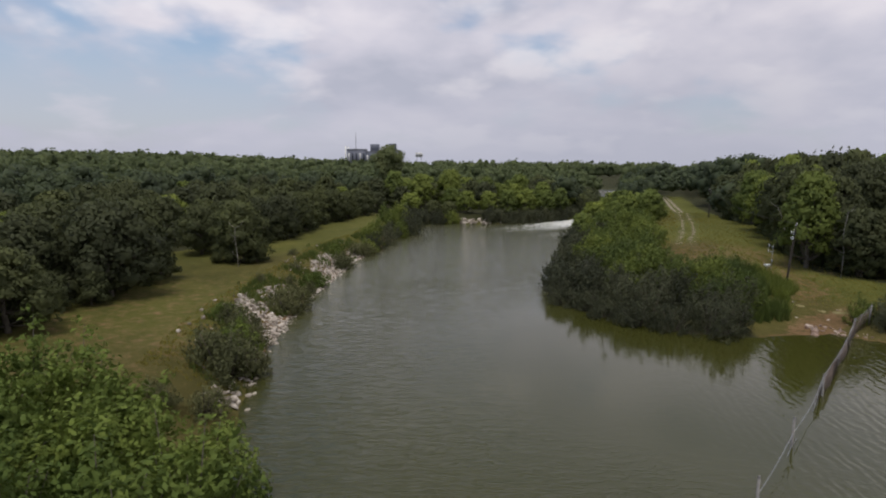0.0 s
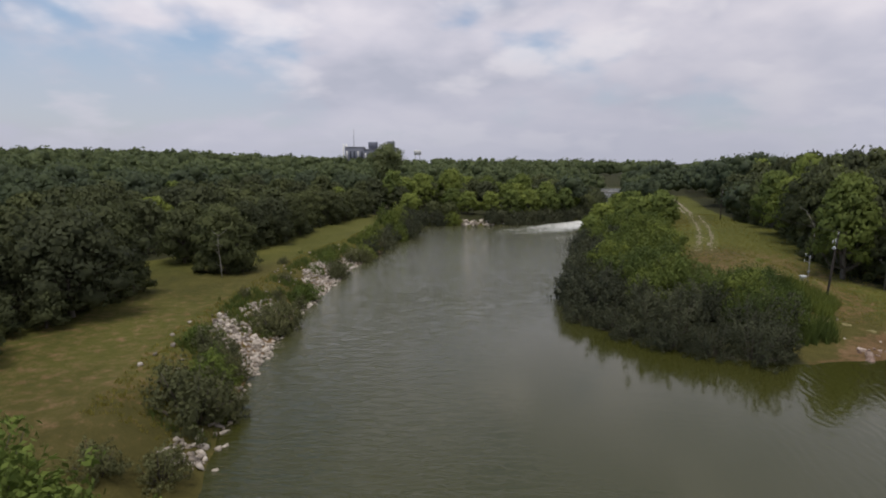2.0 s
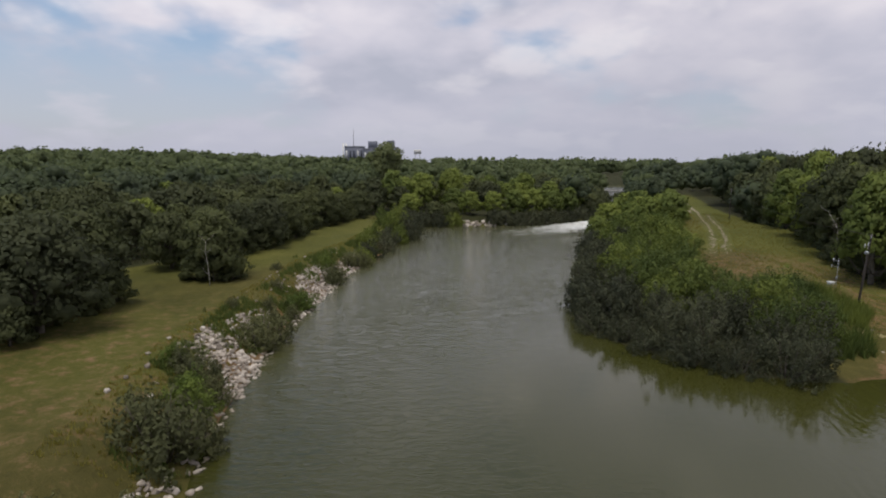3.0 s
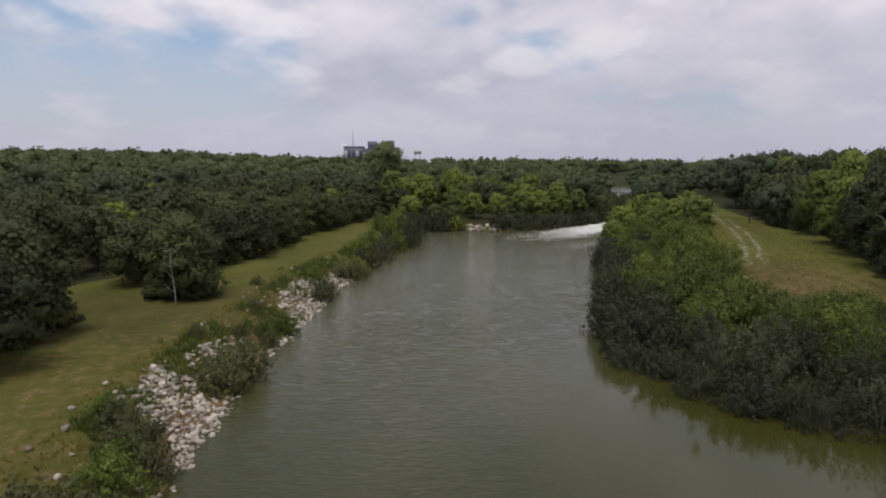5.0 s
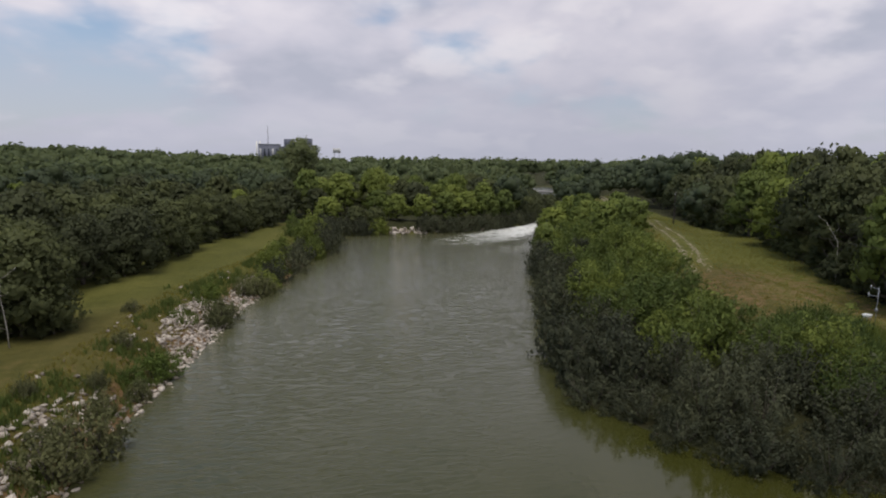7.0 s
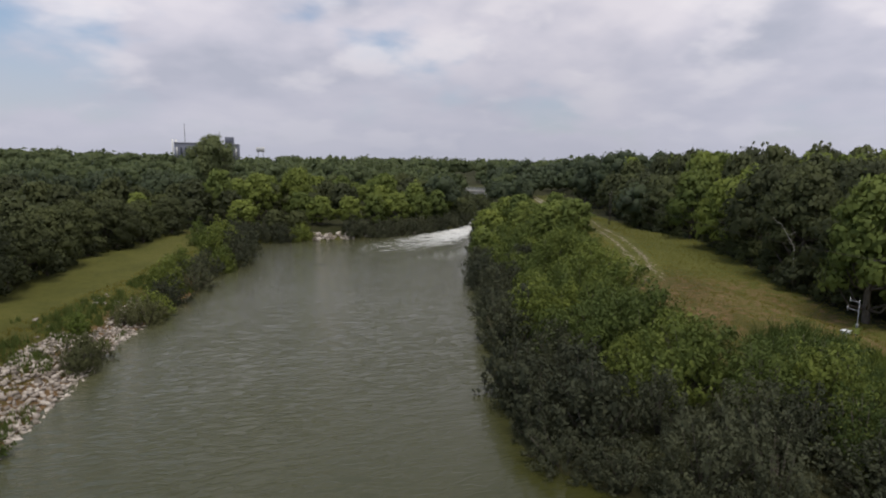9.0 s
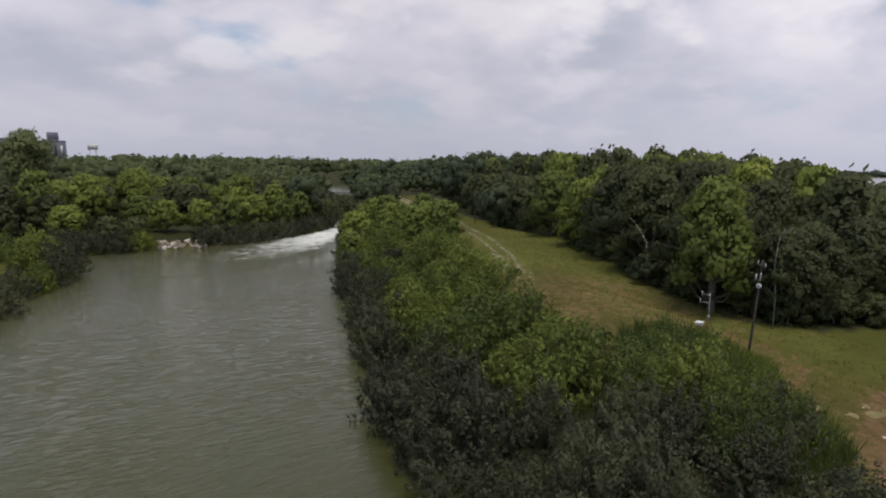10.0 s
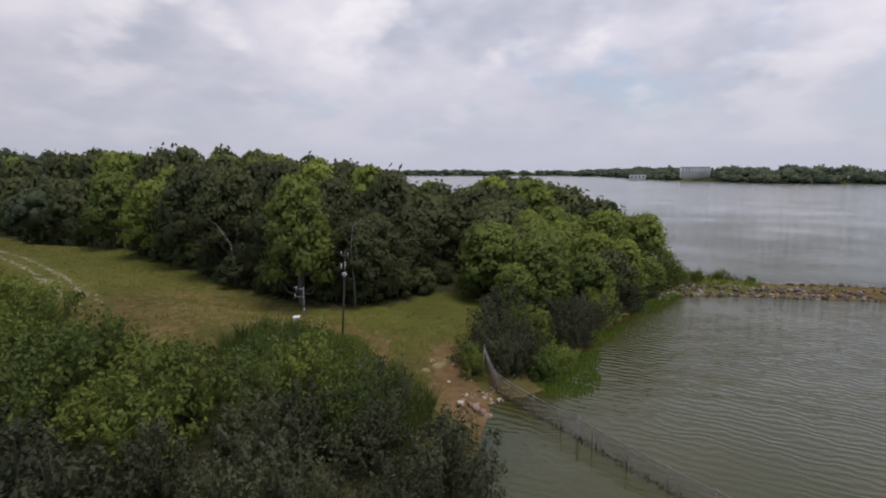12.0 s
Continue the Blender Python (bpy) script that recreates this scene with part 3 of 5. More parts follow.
def make_ground():
    ys = axis(12, 150, 0.75, 4200)
    p, quads = grid(axis(-45, 85, 0.75, 4200), np.concatenate([ys[ys <= 150], np.arange(152, 300, 2.0), ys[ys > 300]]))
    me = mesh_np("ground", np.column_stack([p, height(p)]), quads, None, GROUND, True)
    d = inland(p)
    x, y = p.T
    worn = waves(p, 0.5, 11)
    dirt = ease(1.25 - seg_distance(p, np.array([(30.5, 46.5), (33.5, 48.6), (38, 50)])) / 2.1) * 0.78
    dirt = np.maximum(dirt, np.where(x < 8, ease((4.2 - d) / 3) * 0.75 * (y < 104) * (y > 38), ease((1.0 - d) / 0.8) * 0.8 * (np.hypot(x, y) < 150) * (x > 26) * (y < 60)))
    dirt = np.maximum(dirt, 0.46 * ease(1.5 - np.hypot((x - 36.5) / 0.7, y - 70) / 12))
    dirt = np.maximum(dirt, 0.48 * ease(1.5 - np.hypot(x - 35.2, (y - 57.5) / 1.2) / 5))
    dirt = np.maximum(dirt, 0.36 * ease(1.5 - np.hypot((x + 19) / 1.2, (y - 42) / 2.4) / 8) * (x < -5))
    dirt = np.maximum(dirt, 0.6 * (x > 66) * (x < 82) * ease((28 - y) / 6))
    side = seg_distance(p, TRACK)
    lush = ease(np.where(x > 8, 0.16, 0.6) + 0.7 * waves(p, 0.13, 21) + 0.45 * ease((y - 62) / 30)) * np.where(x > 8, 1.0, 0.8)
    lush = np.where(x > 8, np.maximum(lush, 0.95 * ease((10 - seg_distance(p, WOODS_EDGE)) / 6)), lush)
    wood = (x > 60) | (y > 145)
    lush = np.where(wood, 1.0, lush)
    # where that shade is painted: below trees and bushes, and on far land
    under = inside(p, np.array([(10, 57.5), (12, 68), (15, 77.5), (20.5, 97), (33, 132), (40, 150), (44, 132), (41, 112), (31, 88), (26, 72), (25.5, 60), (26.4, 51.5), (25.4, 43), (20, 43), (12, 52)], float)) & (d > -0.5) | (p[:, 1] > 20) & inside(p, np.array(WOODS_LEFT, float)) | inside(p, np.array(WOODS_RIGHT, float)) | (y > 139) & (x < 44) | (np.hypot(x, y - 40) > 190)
    shaded_floor = np.where(under & (d > np.where((x > 8) & (x < 45) & (y < 150), -0.5, 1)) & (side > 7), 1.0, 0.0)
    col = np.column_stack([np.clip(dirt, 0, 1), np.zeros(len(p)), np.clip(lush, 0, 1), shaded_floor]).astype(np.float32)
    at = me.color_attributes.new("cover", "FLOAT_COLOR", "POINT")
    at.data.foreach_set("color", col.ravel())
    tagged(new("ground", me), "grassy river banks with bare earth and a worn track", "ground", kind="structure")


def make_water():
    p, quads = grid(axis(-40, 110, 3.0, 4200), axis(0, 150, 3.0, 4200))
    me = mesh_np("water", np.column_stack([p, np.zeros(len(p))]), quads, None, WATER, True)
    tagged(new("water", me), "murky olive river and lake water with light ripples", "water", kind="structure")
    # white water below the narrows, standing a little above the river
    xs, ys = np.arange(-2, 64, 0.35), np.arange(106, 196, 0.35)
    p, quads = grid(xs, ys)
    mid = np.array([(58, 195), (52.5, 180), (47, 166), (41, 153.5), (34.5, 142), (27, 133.5), (17, 126), (8, 121)], float)
    s = seg_distance(p, mid)
    along = ease((p[:, 0] + 4) / 34)
    wide = 3.2 + 5.6 * ease((42 - p[:, 0]) / 18)
    foam = ease(1.35 - s / wide) * along * (0.8 + 0.3 * ease((p[:, 0] - 22) / 14)) * (0.45 + 0.55 * ease((182 - p[:, 1]) / 10))
    z = 0.006 + foam ** 1.5 * (0.1 + 0.16 * np.abs(waves(p, 2.6, 31)) + 0.12 * waves(p, 5.0, 32))
    keep = (foam > 0.02) & (inland(p) < 0.6)
    quads = quads[keep[quads].all(axis=1)]
    used, inv = np.unique(quads, return_inverse=True)
    me = mesh_np("rapids", np.column_stack([p, z])[used], inv.reshape(-1, 4), None, FOAM, True)
    at = me.attributes.new("foam", "FLOAT", "POINT")
    at.data.foreach_set("value", foam[used].astype(np.float32))
    tagged(new("rapids", me), "white foaming rapids where the narrow channel enters", "rapids", kind="structure")


def make_track(name, label, route, start, wide, gauge, seed, mat):
    """Two broken wheel ruts of pale gravel."""
    r = np.random.default_rng(seed)
    at = np.concatenate([[0], np.cumsum(np.linalg.norm(np.diff(route, axis=0), axis=1))])
    s = np.arange(start, at[-1], 0.22)
    mid = np.stack([np.interp(s, at, route[:, k]) for k in (0, 1)], 1)
    for _ in range(12):
        mid[1:-1] = (mid[:-2] + mid[2:] + 2 * mid[1:-1]) / 4
    way = np.gradient(mid, axis=0)
    way /= np.linalg.norm(way, axis=1)[:, None]
    side = np.stack([way[:, 1], -way[:, 0]], 1)
    b = Build()
    for off, ph in ((-gauge, 0.0), (gauge, 2.1)):
        w = wide * (0.9 + 0.7 * np.sin(s * 0.55 + ph) + 0.6 * np.sin(s * 0.23 + 2 * ph) + r.normal(size=len(s)) * 0.9 - 0.5 + 5.0 * ease((s - 72) / 35))
        w = np.clip(w, 0, wide * 6)
        drift = off + 0.12 * np.sin(s * 0.4 + ph)
        cols = []
        for u in (-1.0, -0.4, 0.4, 1.0):
            q = mid + side * (drift + u * w * (1 + 0.15 * r.normal(size=len(s))))[:, None]
            cols.append(np.column_stack([q, height(q) + (0.055 if abs(u) < 0.9 else 0.02)]))
        v = np.stack(cols, 1).reshape(-1, 3)
        i, j = np.meshgrid(np.arange(len(s) - 1), np.arange(3), indexing="ij")
        quads = np.stack([i * 4 + j, i * 4 + j + 1, i * 4 + 5 + j, i * 4 + 4 + j], -1).reshape(-1, 4)
        quads = quads[((w[:-1] > 0.03) & (w[1:] > 0.03))[i.ravel()]]
        b.add(v, quads)
    tagged(new(name, b.mesh(name, mat, True)), label, "track", kind="structure")


def gravel_patches(route, count, seed):
    """Broken patches of pale gravel lying along the wheel ruts."""
    r = np.random.default_rng(seed)
    at = np.concatenate([[0], np.cumsum(np.linalg.norm(np.diff(route, axis=0), axis=1))])
    s = np.sort(np.concatenate([r.normal(18, 5.5, count * 5 // 8), r.uniform(22, 62, count * 3 // 8)]).clip(8, 70))
    mid = np.stack([np.interp(s, at, route[:, k]) for k in (0, 1)], 1)
    way = np.stack([np.interp(s + 1, at, route[:, k]) for k in (0, 1)], 1) - mid
    way /= np.linalg.norm(way, axis=1)[:, None]
    side = np.stack([way[:, 1], -way[:, 0]], 1)
    off = np.where(r.uniform(0, 1, count) < 0.55, -0.75, 0.75) + r.normal(size=count) * np.where(s < 22, 0.26, 0.16)
    c = mid + side * off[:, None]
    size = r.uniform(0.04, 0.17, count)
    ring = np.linspace(0, 2 * np.pi, 7, endpoint=False)
    b = Build()
    for k in range(count):
        rad = size[k] * r.uniform(0.6, 1.3, 7)
        q = c[k] + np.outer(np.cos(ring) * rad * 1.7, way[k]) + np.outer(np.sin(ring) * rad, side[k])
        q = np.vstack([q, c[k]])
        z = height(q) + 0.012
        z[7] += 0.045
        b.add(np.column_stack([q, z]), None, [(j, (j + 1) % 7, 7) for j in range(7)])
    tagged(new("track_gravel", b.mesh("track_gravel", GRAVEL, True)), "broken pale gravel along the wheel ruts", "gravel", kind="stuff")


make_ground()
gravel_patches(TRACK, 400, 25)
make_track("road", "pale broken gravel wheel ruts through the grass", TRACK, 24.0, 0.085, 0.8, 23, GRAVEL)
make_track("trail", "faint trodden path across the clearing", ROAD, 0.5, 0.17, 0.34, 24, STRAW)
make_water()

# ---- trees and bushes ----


def tree_shape(seed, h, r, bare, tufts, per, tuft_r, size, clumps=11, squash=0.8, level=ICO2, high=False):
    """Trunk with limbs, and a crown of leafy boughs, in metres."""
    rng = np.random.default_rng(seed)
    wood, leaves = Build(), Build()
    lean = rng.uniform(-0.06, 0.06, 2) * h
    zc = bare + (h - bare) * 0.5
    ts = np.linspace(0, 1, 7)
    pts = np.stack([lean[0] * ts ** 2 + 0.1 * np.sin(5 * ts + seed), lean[1] * ts ** 2 + 0.08 * np.cos(4 * ts + seed) - 0.08, ts * h * 0.78 - 0.3], 1)
    base = 0.02 * h + 0.05
    wood.tube(pts, base * (1.25 - 1.05 * ts), 7)
    centres, radii = [], []
    for k in range(clumps):
        a = k * 2.4 + rng.uniform(-0.4, 0.4)
        u = (k + 0.5) / clumps
        zz = bare + (h - bare) * (0.13 + 0.68 * u)
        prof = math.sin(math.pi * min(1.0, (0.08 + 0.62 * u) if high else (0.27 + 0.63 * u))) ** 0.8
        rad = r * prof * rng.uniform(0.52, 0.86)
        size_c = r * rng.uniform(0.2, 0.37) * (1.12 - 0.2 * u)
        c = np.array([lean[0] * u + rad * math.cos(a), lean[1] * u + rad * math.sin(a), zz])
        centres.append(c)
        radii.append(size_c)
        start = pts[min(5, 1 + int(u * 4.5))]
        midp = (start + c) / 2 + np.array([0, 0, -0.06 * h])
        wood.tube([start, midp, c + np.array([0, 0, 0.1])], [base * 0.42, base * 0.28, base * 0.1], 4)
    for k in range(3):
        a = k * 2.1 + rng.uniform(0, 1)
        centres.append(np.array([lean[0] + 0.22 * r * math.cos(a), lean[1] + 0.22 * r * math.sin(a), h - r * rng.uniform(0.3, 0.48)]))
        radii.append(r * rng.uniform(0.26, 0.36))
    centres.append(np.array([lean[0] * 0.6, lean[1] * 0.6, zc]))
    radii.append(r * 0.64)
    centres.append(np.array([lean[0] * 0.8, lean[1] * 0.8, zc + (h - bare) * 0.2]))
    radii.append(r * 0.5)
    clump_crown(leaves, rng, centres, radii, tufts, per, tuft_r, size, squash, 0.5, level)
    return wood, leaves


def bush_shape(seed, h, r, plumes, per, long, wide, size, upright=0.6, lobes=4):
    """Stems from the ground that end in many leafy plumes, on an uneven dome down to the ground."""
    rng = np.random.default_rng(seed)
    wood, leaves = Build(), Build()
    # an uneven dome: a few lobes side by side
    a = np.arange(lobes) * 2.4 + rng.uniform(0, 6)
    mid = np.stack([np.cos(a), np.sin(a), np.zeros(lobes)], 1) * r * rng.uniform(0.25, 0.5, (lobes, 1))
    reach = r * rng.uniform(0.58, 0.74, lobes)
    tall = h * rng.uniform(0.68, 1.0, lobes)
    tall[0] = h
    n = plumes * 3
    i = np.arange(n) + 0.5
    z = 1 - 1.02 * i / n
    turn = i * 2.39996
    d = np.stack([np.sqrt(1 - z * z) * np.cos(turn), np.sqrt(1 - z * z) * np.sin(turn), z], 1) + rng.normal(size=(n, 3)) * 0.07
    k = rng.integers(0, lobes, n)
    shape = np.stack([reach[k], reach[k], tall[k]], 1)
    tip = mid[k] + d * shape * rng.uniform(0.74, 1.14, (n, 1))
    gap = np.stack([np.linalg.norm((tip - mid[m]) / np.array([reach[m], reach[m], tall[m]]), axis=1) for m in range(lobes)], 1)
    gap[np.arange(n), k] = 9
    keep = np.flatnonzero((gap.min(axis=1) > 0.8) & (tip[:, 2] > 0.12))
    keep = np.sort(rng.permutation(keep)[:plumes])
    tip, d, k = tip[keep], d[keep], k[keep]
    n = len(tip)
    out = d / (shape[keep] / r)
    out /= np.linalg.norm(out, axis=1)[:, None]
    grow = out * (1 - upright) + np.array([0, 0, upright]) + rng.normal(size=(n, 3)) * 0.16
    grow /= np.linalg.norm(grow, axis=1)[:, None]
    size_p = rng.uniform(0.65, 1.3, n)
    for q in range(0, n, 4):
        wood.tube([(tip[q, 0] * 0.12, tip[q, 1] * 0.12, -0.2), tip[q] * np.array([0.6, 0.6, 0.5]), tip[q]], [0.045, 0.03, 0.01], 4)
    m = np.repeat(np.arange(n), per)
    u = rng.uniform(0, 1, len(m))
    side = unit(rng, len(m))
    side -= grow[m] * np.sum(side * grow[m], axis=1)[:, None]
    side /= np.linalg.norm(side, axis=1)[:, None] + 1e-9
    swell = wide * np.sin(np.pi * np.clip(0.12 + 0.85 * u, 0, 1)) ** 0.7 * rng.uniform(0.35, 1.05, len(m))
    p = tip[m] + grow[m] * ((0.35 - u) * long * size_p[m])[:, None] + side * (swell * size_p[m])[:, None]
    normal = side * 0.6 + out[m] * 0.5 + unit(rng, len(m)) * 0.5
    normal /= np.linalg.norm(normal, axis=1)[:, None] + 1e-9
    deep = rng.uniform(0, 1, len(m)) < 0.3
    p[deep] = p[deep] * rng.uniform(0.5, 0.88, (deep.sum(), 1)) - np.array([0, 0, 0.15])
    p[:, 2] = np.maximum(p[:, 2], 0.05)
    leaf_cards(leaves, rng, p, normal, size, 1.9, side * 0.62 + out[m] * 0.36 + np.array([0, 0, 0.24]), upright * 0.8)
    return wood, leaves


class Kind:
    """One shape of plant; the first call builds it, later calls copy it."""

    def __init__(self, name, label, category, group, leaf, shape, *spec, **more):
        self.first, self.how = None, (name, label, category, group, leaf, shape, spec, more)

    def place(self, x, y, scale=1.0, tall=1.0, turn=0.0, sink=0.1):
        m = pose(x, y, zat(x, y) - sink, 0, 0, turn) @ Matrix.Diagonal((scale, scale, scale * tall, 1))
        if self.first is None:
            name, label, category, group, leaf, shape, spec, more = self.how
            wood, leaves = shape(*spec, **more)
            ob = thing(name, Matrix.Identity(4), label, category, group)
            part("trunk" if name.endswith("tree") else "branchwork", wood, BARK, ob, smooth=True)
            part("crown" if name.endswith("tree") else "foliage", leaves, leaf, ob)
            ob.matrix_basis = m
            self.first = ob
            return ob
        copied = copy_thing(self.first, pose(0, 0, 0))
        copied.matrix_basis = m
        return copied


def tree_kinds(name, label, leaf, seed, specs, near, clumps):
    detail = (330, 14, 0.46, 0.27) if near else (130, 8, 0.6, 0.52)
    return [Kind(name, label, "tree", "riverside woods", leaf, tree_shape, seed + k, 8.5, r, bare, *detail, clumps=clumps, level=ICO2 if near else ICO1)
            for k, (r, bare) in enumerate(specs)]


OAK_FORMS, ELM_FORMS = ((3.9, 0.5), (3.5, 0.9), (4.3, 0.6), (3.7, 0.3)), ((3.3, 1.0), (3.8, 0.6), (3.1, 0.8))
oaks = tree_kinds("oak_tree", "dense dark green oak with a low rounded crown", OAK, 100, OAK_FORMS, True, 24)
elms = tree_kinds("elm_tree", "lighter yellow-green elm with an uneven crown", ELM, 200, ELM_FORMS, True, 26)
far_oaks = tree_kinds("oak_tree", "dark green oak within the closed woods", OAK, 120, OAK_FORMS, False, 17)
far_elms = tree_kinds("elm_tree", "yellow-green elm within the closed woods", ELM, 220, ELM_FORMS, False, 18)
thickets = [Kind("oak_tree", "dark green scrub oak leafy down to the ground", "tree", "riverside woods", OAK, tree_shape, 300 + k, 6.0, 3.4, 0.0, 220, 11, 0.48, 0.3)
            for k in range(2)]
far_thickets = [Kind("oak_tree", "dark green scrub oak at the foot of the woods", "tree", "riverside woods", OAK, tree_shape, 310 + k, 6.0, 3.4, 0.0, 110, 7, 0.6, 0.48, level=ICO1)
                for k in range(2)]
willows = [Kind("willow_bush", "grey-green willow bush leaning over the water", "bush", "bushes along the spit", WILLOW, bush_shape, 400 + k, 3.6, r, 84, 60, 0.95, 0.32, 0.1)
           for k, r in enumerate((2.2, 2.5, 2.0))]
far_willows = [Kind("willow_bush", "grey-green willow bush on the waterside", "bush", "bushes along the spit", WILLOW, bush_shape, 420 + k, 3.6, r, 64, 38, 1.0, 0.36, 0.15)
               for k, r in enumerate((2.2, 2.5, 2.0))]
greens = [Kind("green_bush", "bright green leafy bush on the bank", "bush", "bushes along the spit", GREENBUSH, bush_shape, 500 + k, 3.4, r, 84, 52, 0.75, 0.42, 0.11, 0.35)
          for k, r in enumerate((2.1, 2.4))]
far_greens = [Kind("green_bush", "bright green leafy bush on the grassy slope", "bush", "bushes along the spit", GREENBUSH, bush_shape, 520 + k, 3.4, r, 60, 40, 0.85, 0.5, 0.145, 0.35)
              for k, r in enumerate((2.1, 2.4))]
limes = [Kind("hackberry_bush", "lime green hackberry bush beside the river", "bush", "bushes by the meadow", LIME, bush_shape, 540 + k, 4.1, r, 86, 44, 0.8, 0.45, 0.135, 0.3)
         for k, r in enumerate((2.2, 2.5))]
scrubs = [Kind("bank_bush", "low dusty green bush among the bank stones", "bush", "bushes on the stone bank", m, bush_shape, 600 + k, 1.9, r, 85, 34, 0.5, 0.21, 0.085)
          for k, (r, m) in enumerate(((1.35, BANKLEAF), (1.5, BANKLEAF)))]
feathers = [Kind("feathery_bush", "soft feathery green bush at the edge of the clearing", "bush", "bushes along the spit", FEATHER, bush_shape, 560 + k, 2.7, r, 110, 34, 0.8, 0.26, 0.075, 0.8)
            for k, r in enumerate((1.6, 1.9))]

rng = np.random.default_rng(7)


def scatter(poly, gap, tries, avoid=None, seed=1, dry=0.5):
    """Points in a polygon, no nearer to one another than gap."""
    r = np.random.default_rng(seed)
    poly = np.array(poly, float)
    lo, hi = poly.min(axis=0), poly.max(axis=0)
    p = r.uniform(lo, hi, (tries, 2))
    p = p[inside(p, poly)]
    p = p[inland(p) > dry]
    out = [] if avoid is None else [np.array(q) for q in avoid]
    n0 = len(out)
    for q in p:
        if not out or np.min(np.linalg.norm(np.array(out) - q, axis=1)) > gap * r.uniform(0.85, 1.15):
            out.append(q)
    return out[n0:]


# trees that stand at the edge of the meadow
front_left = [(-26.0, 37.2, 0.78, 0.9, 0), (-25.6, 47.6, 1.0, 0.98, 2), (-26.6, 53.6, 0.98, 0.95, 3), (-29.6, 43.6, 0.85, 1.0, 1), (-31.5, 50, 0.95, 1.0, 1), (-32.5, 58.5, 0.9, 1.0, 3), (-21.4, 66.4, 0.9, 0.95, 3), (-28.6, 71.8, 0.8, 1.0, 0), (-26.2, 76.2, 0.8, 1.0, 3),
              (-25.2, 81.6, 0.8, 1.0, 3), (-23.4, 88, 0.85, 1.0, 2), (-22.6, 95.0, 0.8, 1.0, 1), (-23.4, 102.5, 0.9, 0.95, 0), (-23.6, 110.5, 0.85, 1.0, 3), (-21.4, 118, 0.85, 1.0, 2),
              (-19.6, 126.5, 0.8, 0.95, 1), (-17.5, 134, 0.85, 0.9, 0), (-29, 27, 0.9, 0.9, 3)]
for x, y, s, tall, k in front_left:
    oaks[k].place(x, y, s, tall, rng.uniform(0, 360))

left_woods = [(-62, 26), (-33, 24), (-35, 44), (-38, 62), (-37, 72), (-32, 82), (-29, 100), (-27, 120), (-24, 140), (-14, 141), (-10, 160), (-62, 160)]
for x, y in scatter(left_woods, 5.6, 2600, [f[:2] for f in front_left], 11)[:86]:
    near = x > -42 and y < 76
    pool = (elms if near else far_elms) if rng.uniform() < 0.08 else (oaks if near else far_oaks)
    pool[int(rng.integers(len(pool)))].place(x, y, rng.uniform(0.72, 1.16), rng.uniform(0.82, 1.1), rng.uniform(0, 360))


def hem(line, step, back, seed):
    """Undergrowth along the edge of the woods."""
    r = np.random.default_rng(seed)
    line = np.array(line, float)
    at = np.concatenate([[0], np.cumsum(np.linalg.norm(np.diff(line, axis=0), axis=1))])
    for a in np.arange(0, at[-1], step):
        x, y = np.interp(a, at, line[:, 0]) + back * r.uniform(0.2, 1.6), np.interp(a, at, line[:, 1]) + r.uniform(-0.8, 0.8)
        pool = thickets if y < 85 else far_thickets
        pool[int(r.integers(2))].place(x, y, r.uniform(0.42, 0.64), r.uniform(0.8, 1.1), r.uniform(0, 360), 0.3)


hem([(-29, 27), (-26, 37), (-24.6, 46), (-25.0, 55), (-26.5, 57)], 2.6, -1.2, 91)
hem([(-19.6, 65.2), (-21.0, 64.6), (-23.2, 65.6), (-23.6, 68)], 1.7, -0.3, 94)
hem([(-26.0, 73.5), (-24.8, 78.5), (-22.8, 83), (-21.6, 90), (-21.2, 98), (-22.2, 108), (-20.2, 117), (-17.6, 127), (-14.5, 136)], 3.0, -1.2, 93)
hem([(54, 57.4), (46.5, 58.3), (42.6, 61), (42.2, 66), (44.6, 73), (50, 87.5), (58.5, 109), (66.5, 130), (80, 160)], 3.4, 1.4, 92)

# far bank of the river
for x, y, s, tall, k in ((-6, 140, 0.8, 0.9, 1), (-1, 140, 0.8, 0.9, 0), (3, 140.5, 0.75, 0.9, 2), (7.5, 143.5, 0.85, 0.9, 1), (13, 142.5, 0.8, 0.95, 0), (18, 143.6, 0.85, 0.95, 2),
                         (23, 146, 0.9, 0.95, 1), (28, 148.5, 0.85, 0.95, 0), (33, 152.5, 0.9, 0.95, 2), (36, 159, 0.8, 0.95, 1)):
    (far_elms[k] if x > 12 or k == 1 else far_thickets[k % 2]).place(x, y, s, tall, rng.uniform(0, 360), 0.6)
for x, y in ((-7.5, 134.5), (-5.5, 136.6), (-3, 137.2), (-0.6, 136.6), (1.5, 137.4), (4, 137.6), (-9, 131), (15.5, 140), (20.5, 141.3), (25.5, 143.8), (30.3, 147), (35.3, 151.4),
             (13.4, 139.4), (18, 140.6), (23, 142.4), (28, 145.3), (33, 149.2), (37.6, 153.4), (41.0, 157.6)):
    (far_willows[int(rng.integers(3))] if x < 4 or x > 12 else far_greens[int(rng.integers(2))]).place(x - 0.2, y - 0.7, rng.uniform(0.85, 1.15), 0.95, rng.uniform(0, 360), 0.3)
north_woods = [(-12, 147), (30, 155), (37, 168), (52, 215), (50, 225), (-12, 225)]
for x, y in scatter(north_woods, 6.2, 1500, None, 12)[:62]:
    pool = far_elms if rng.uniform() < 0.45 else far_oaks
    pool[int(rng.integers(len(pool)))].place(x, y, rng.uniform(0.75, 1.15), rng.uniform(0.85, 1.12), rng.uniform(0, 360))
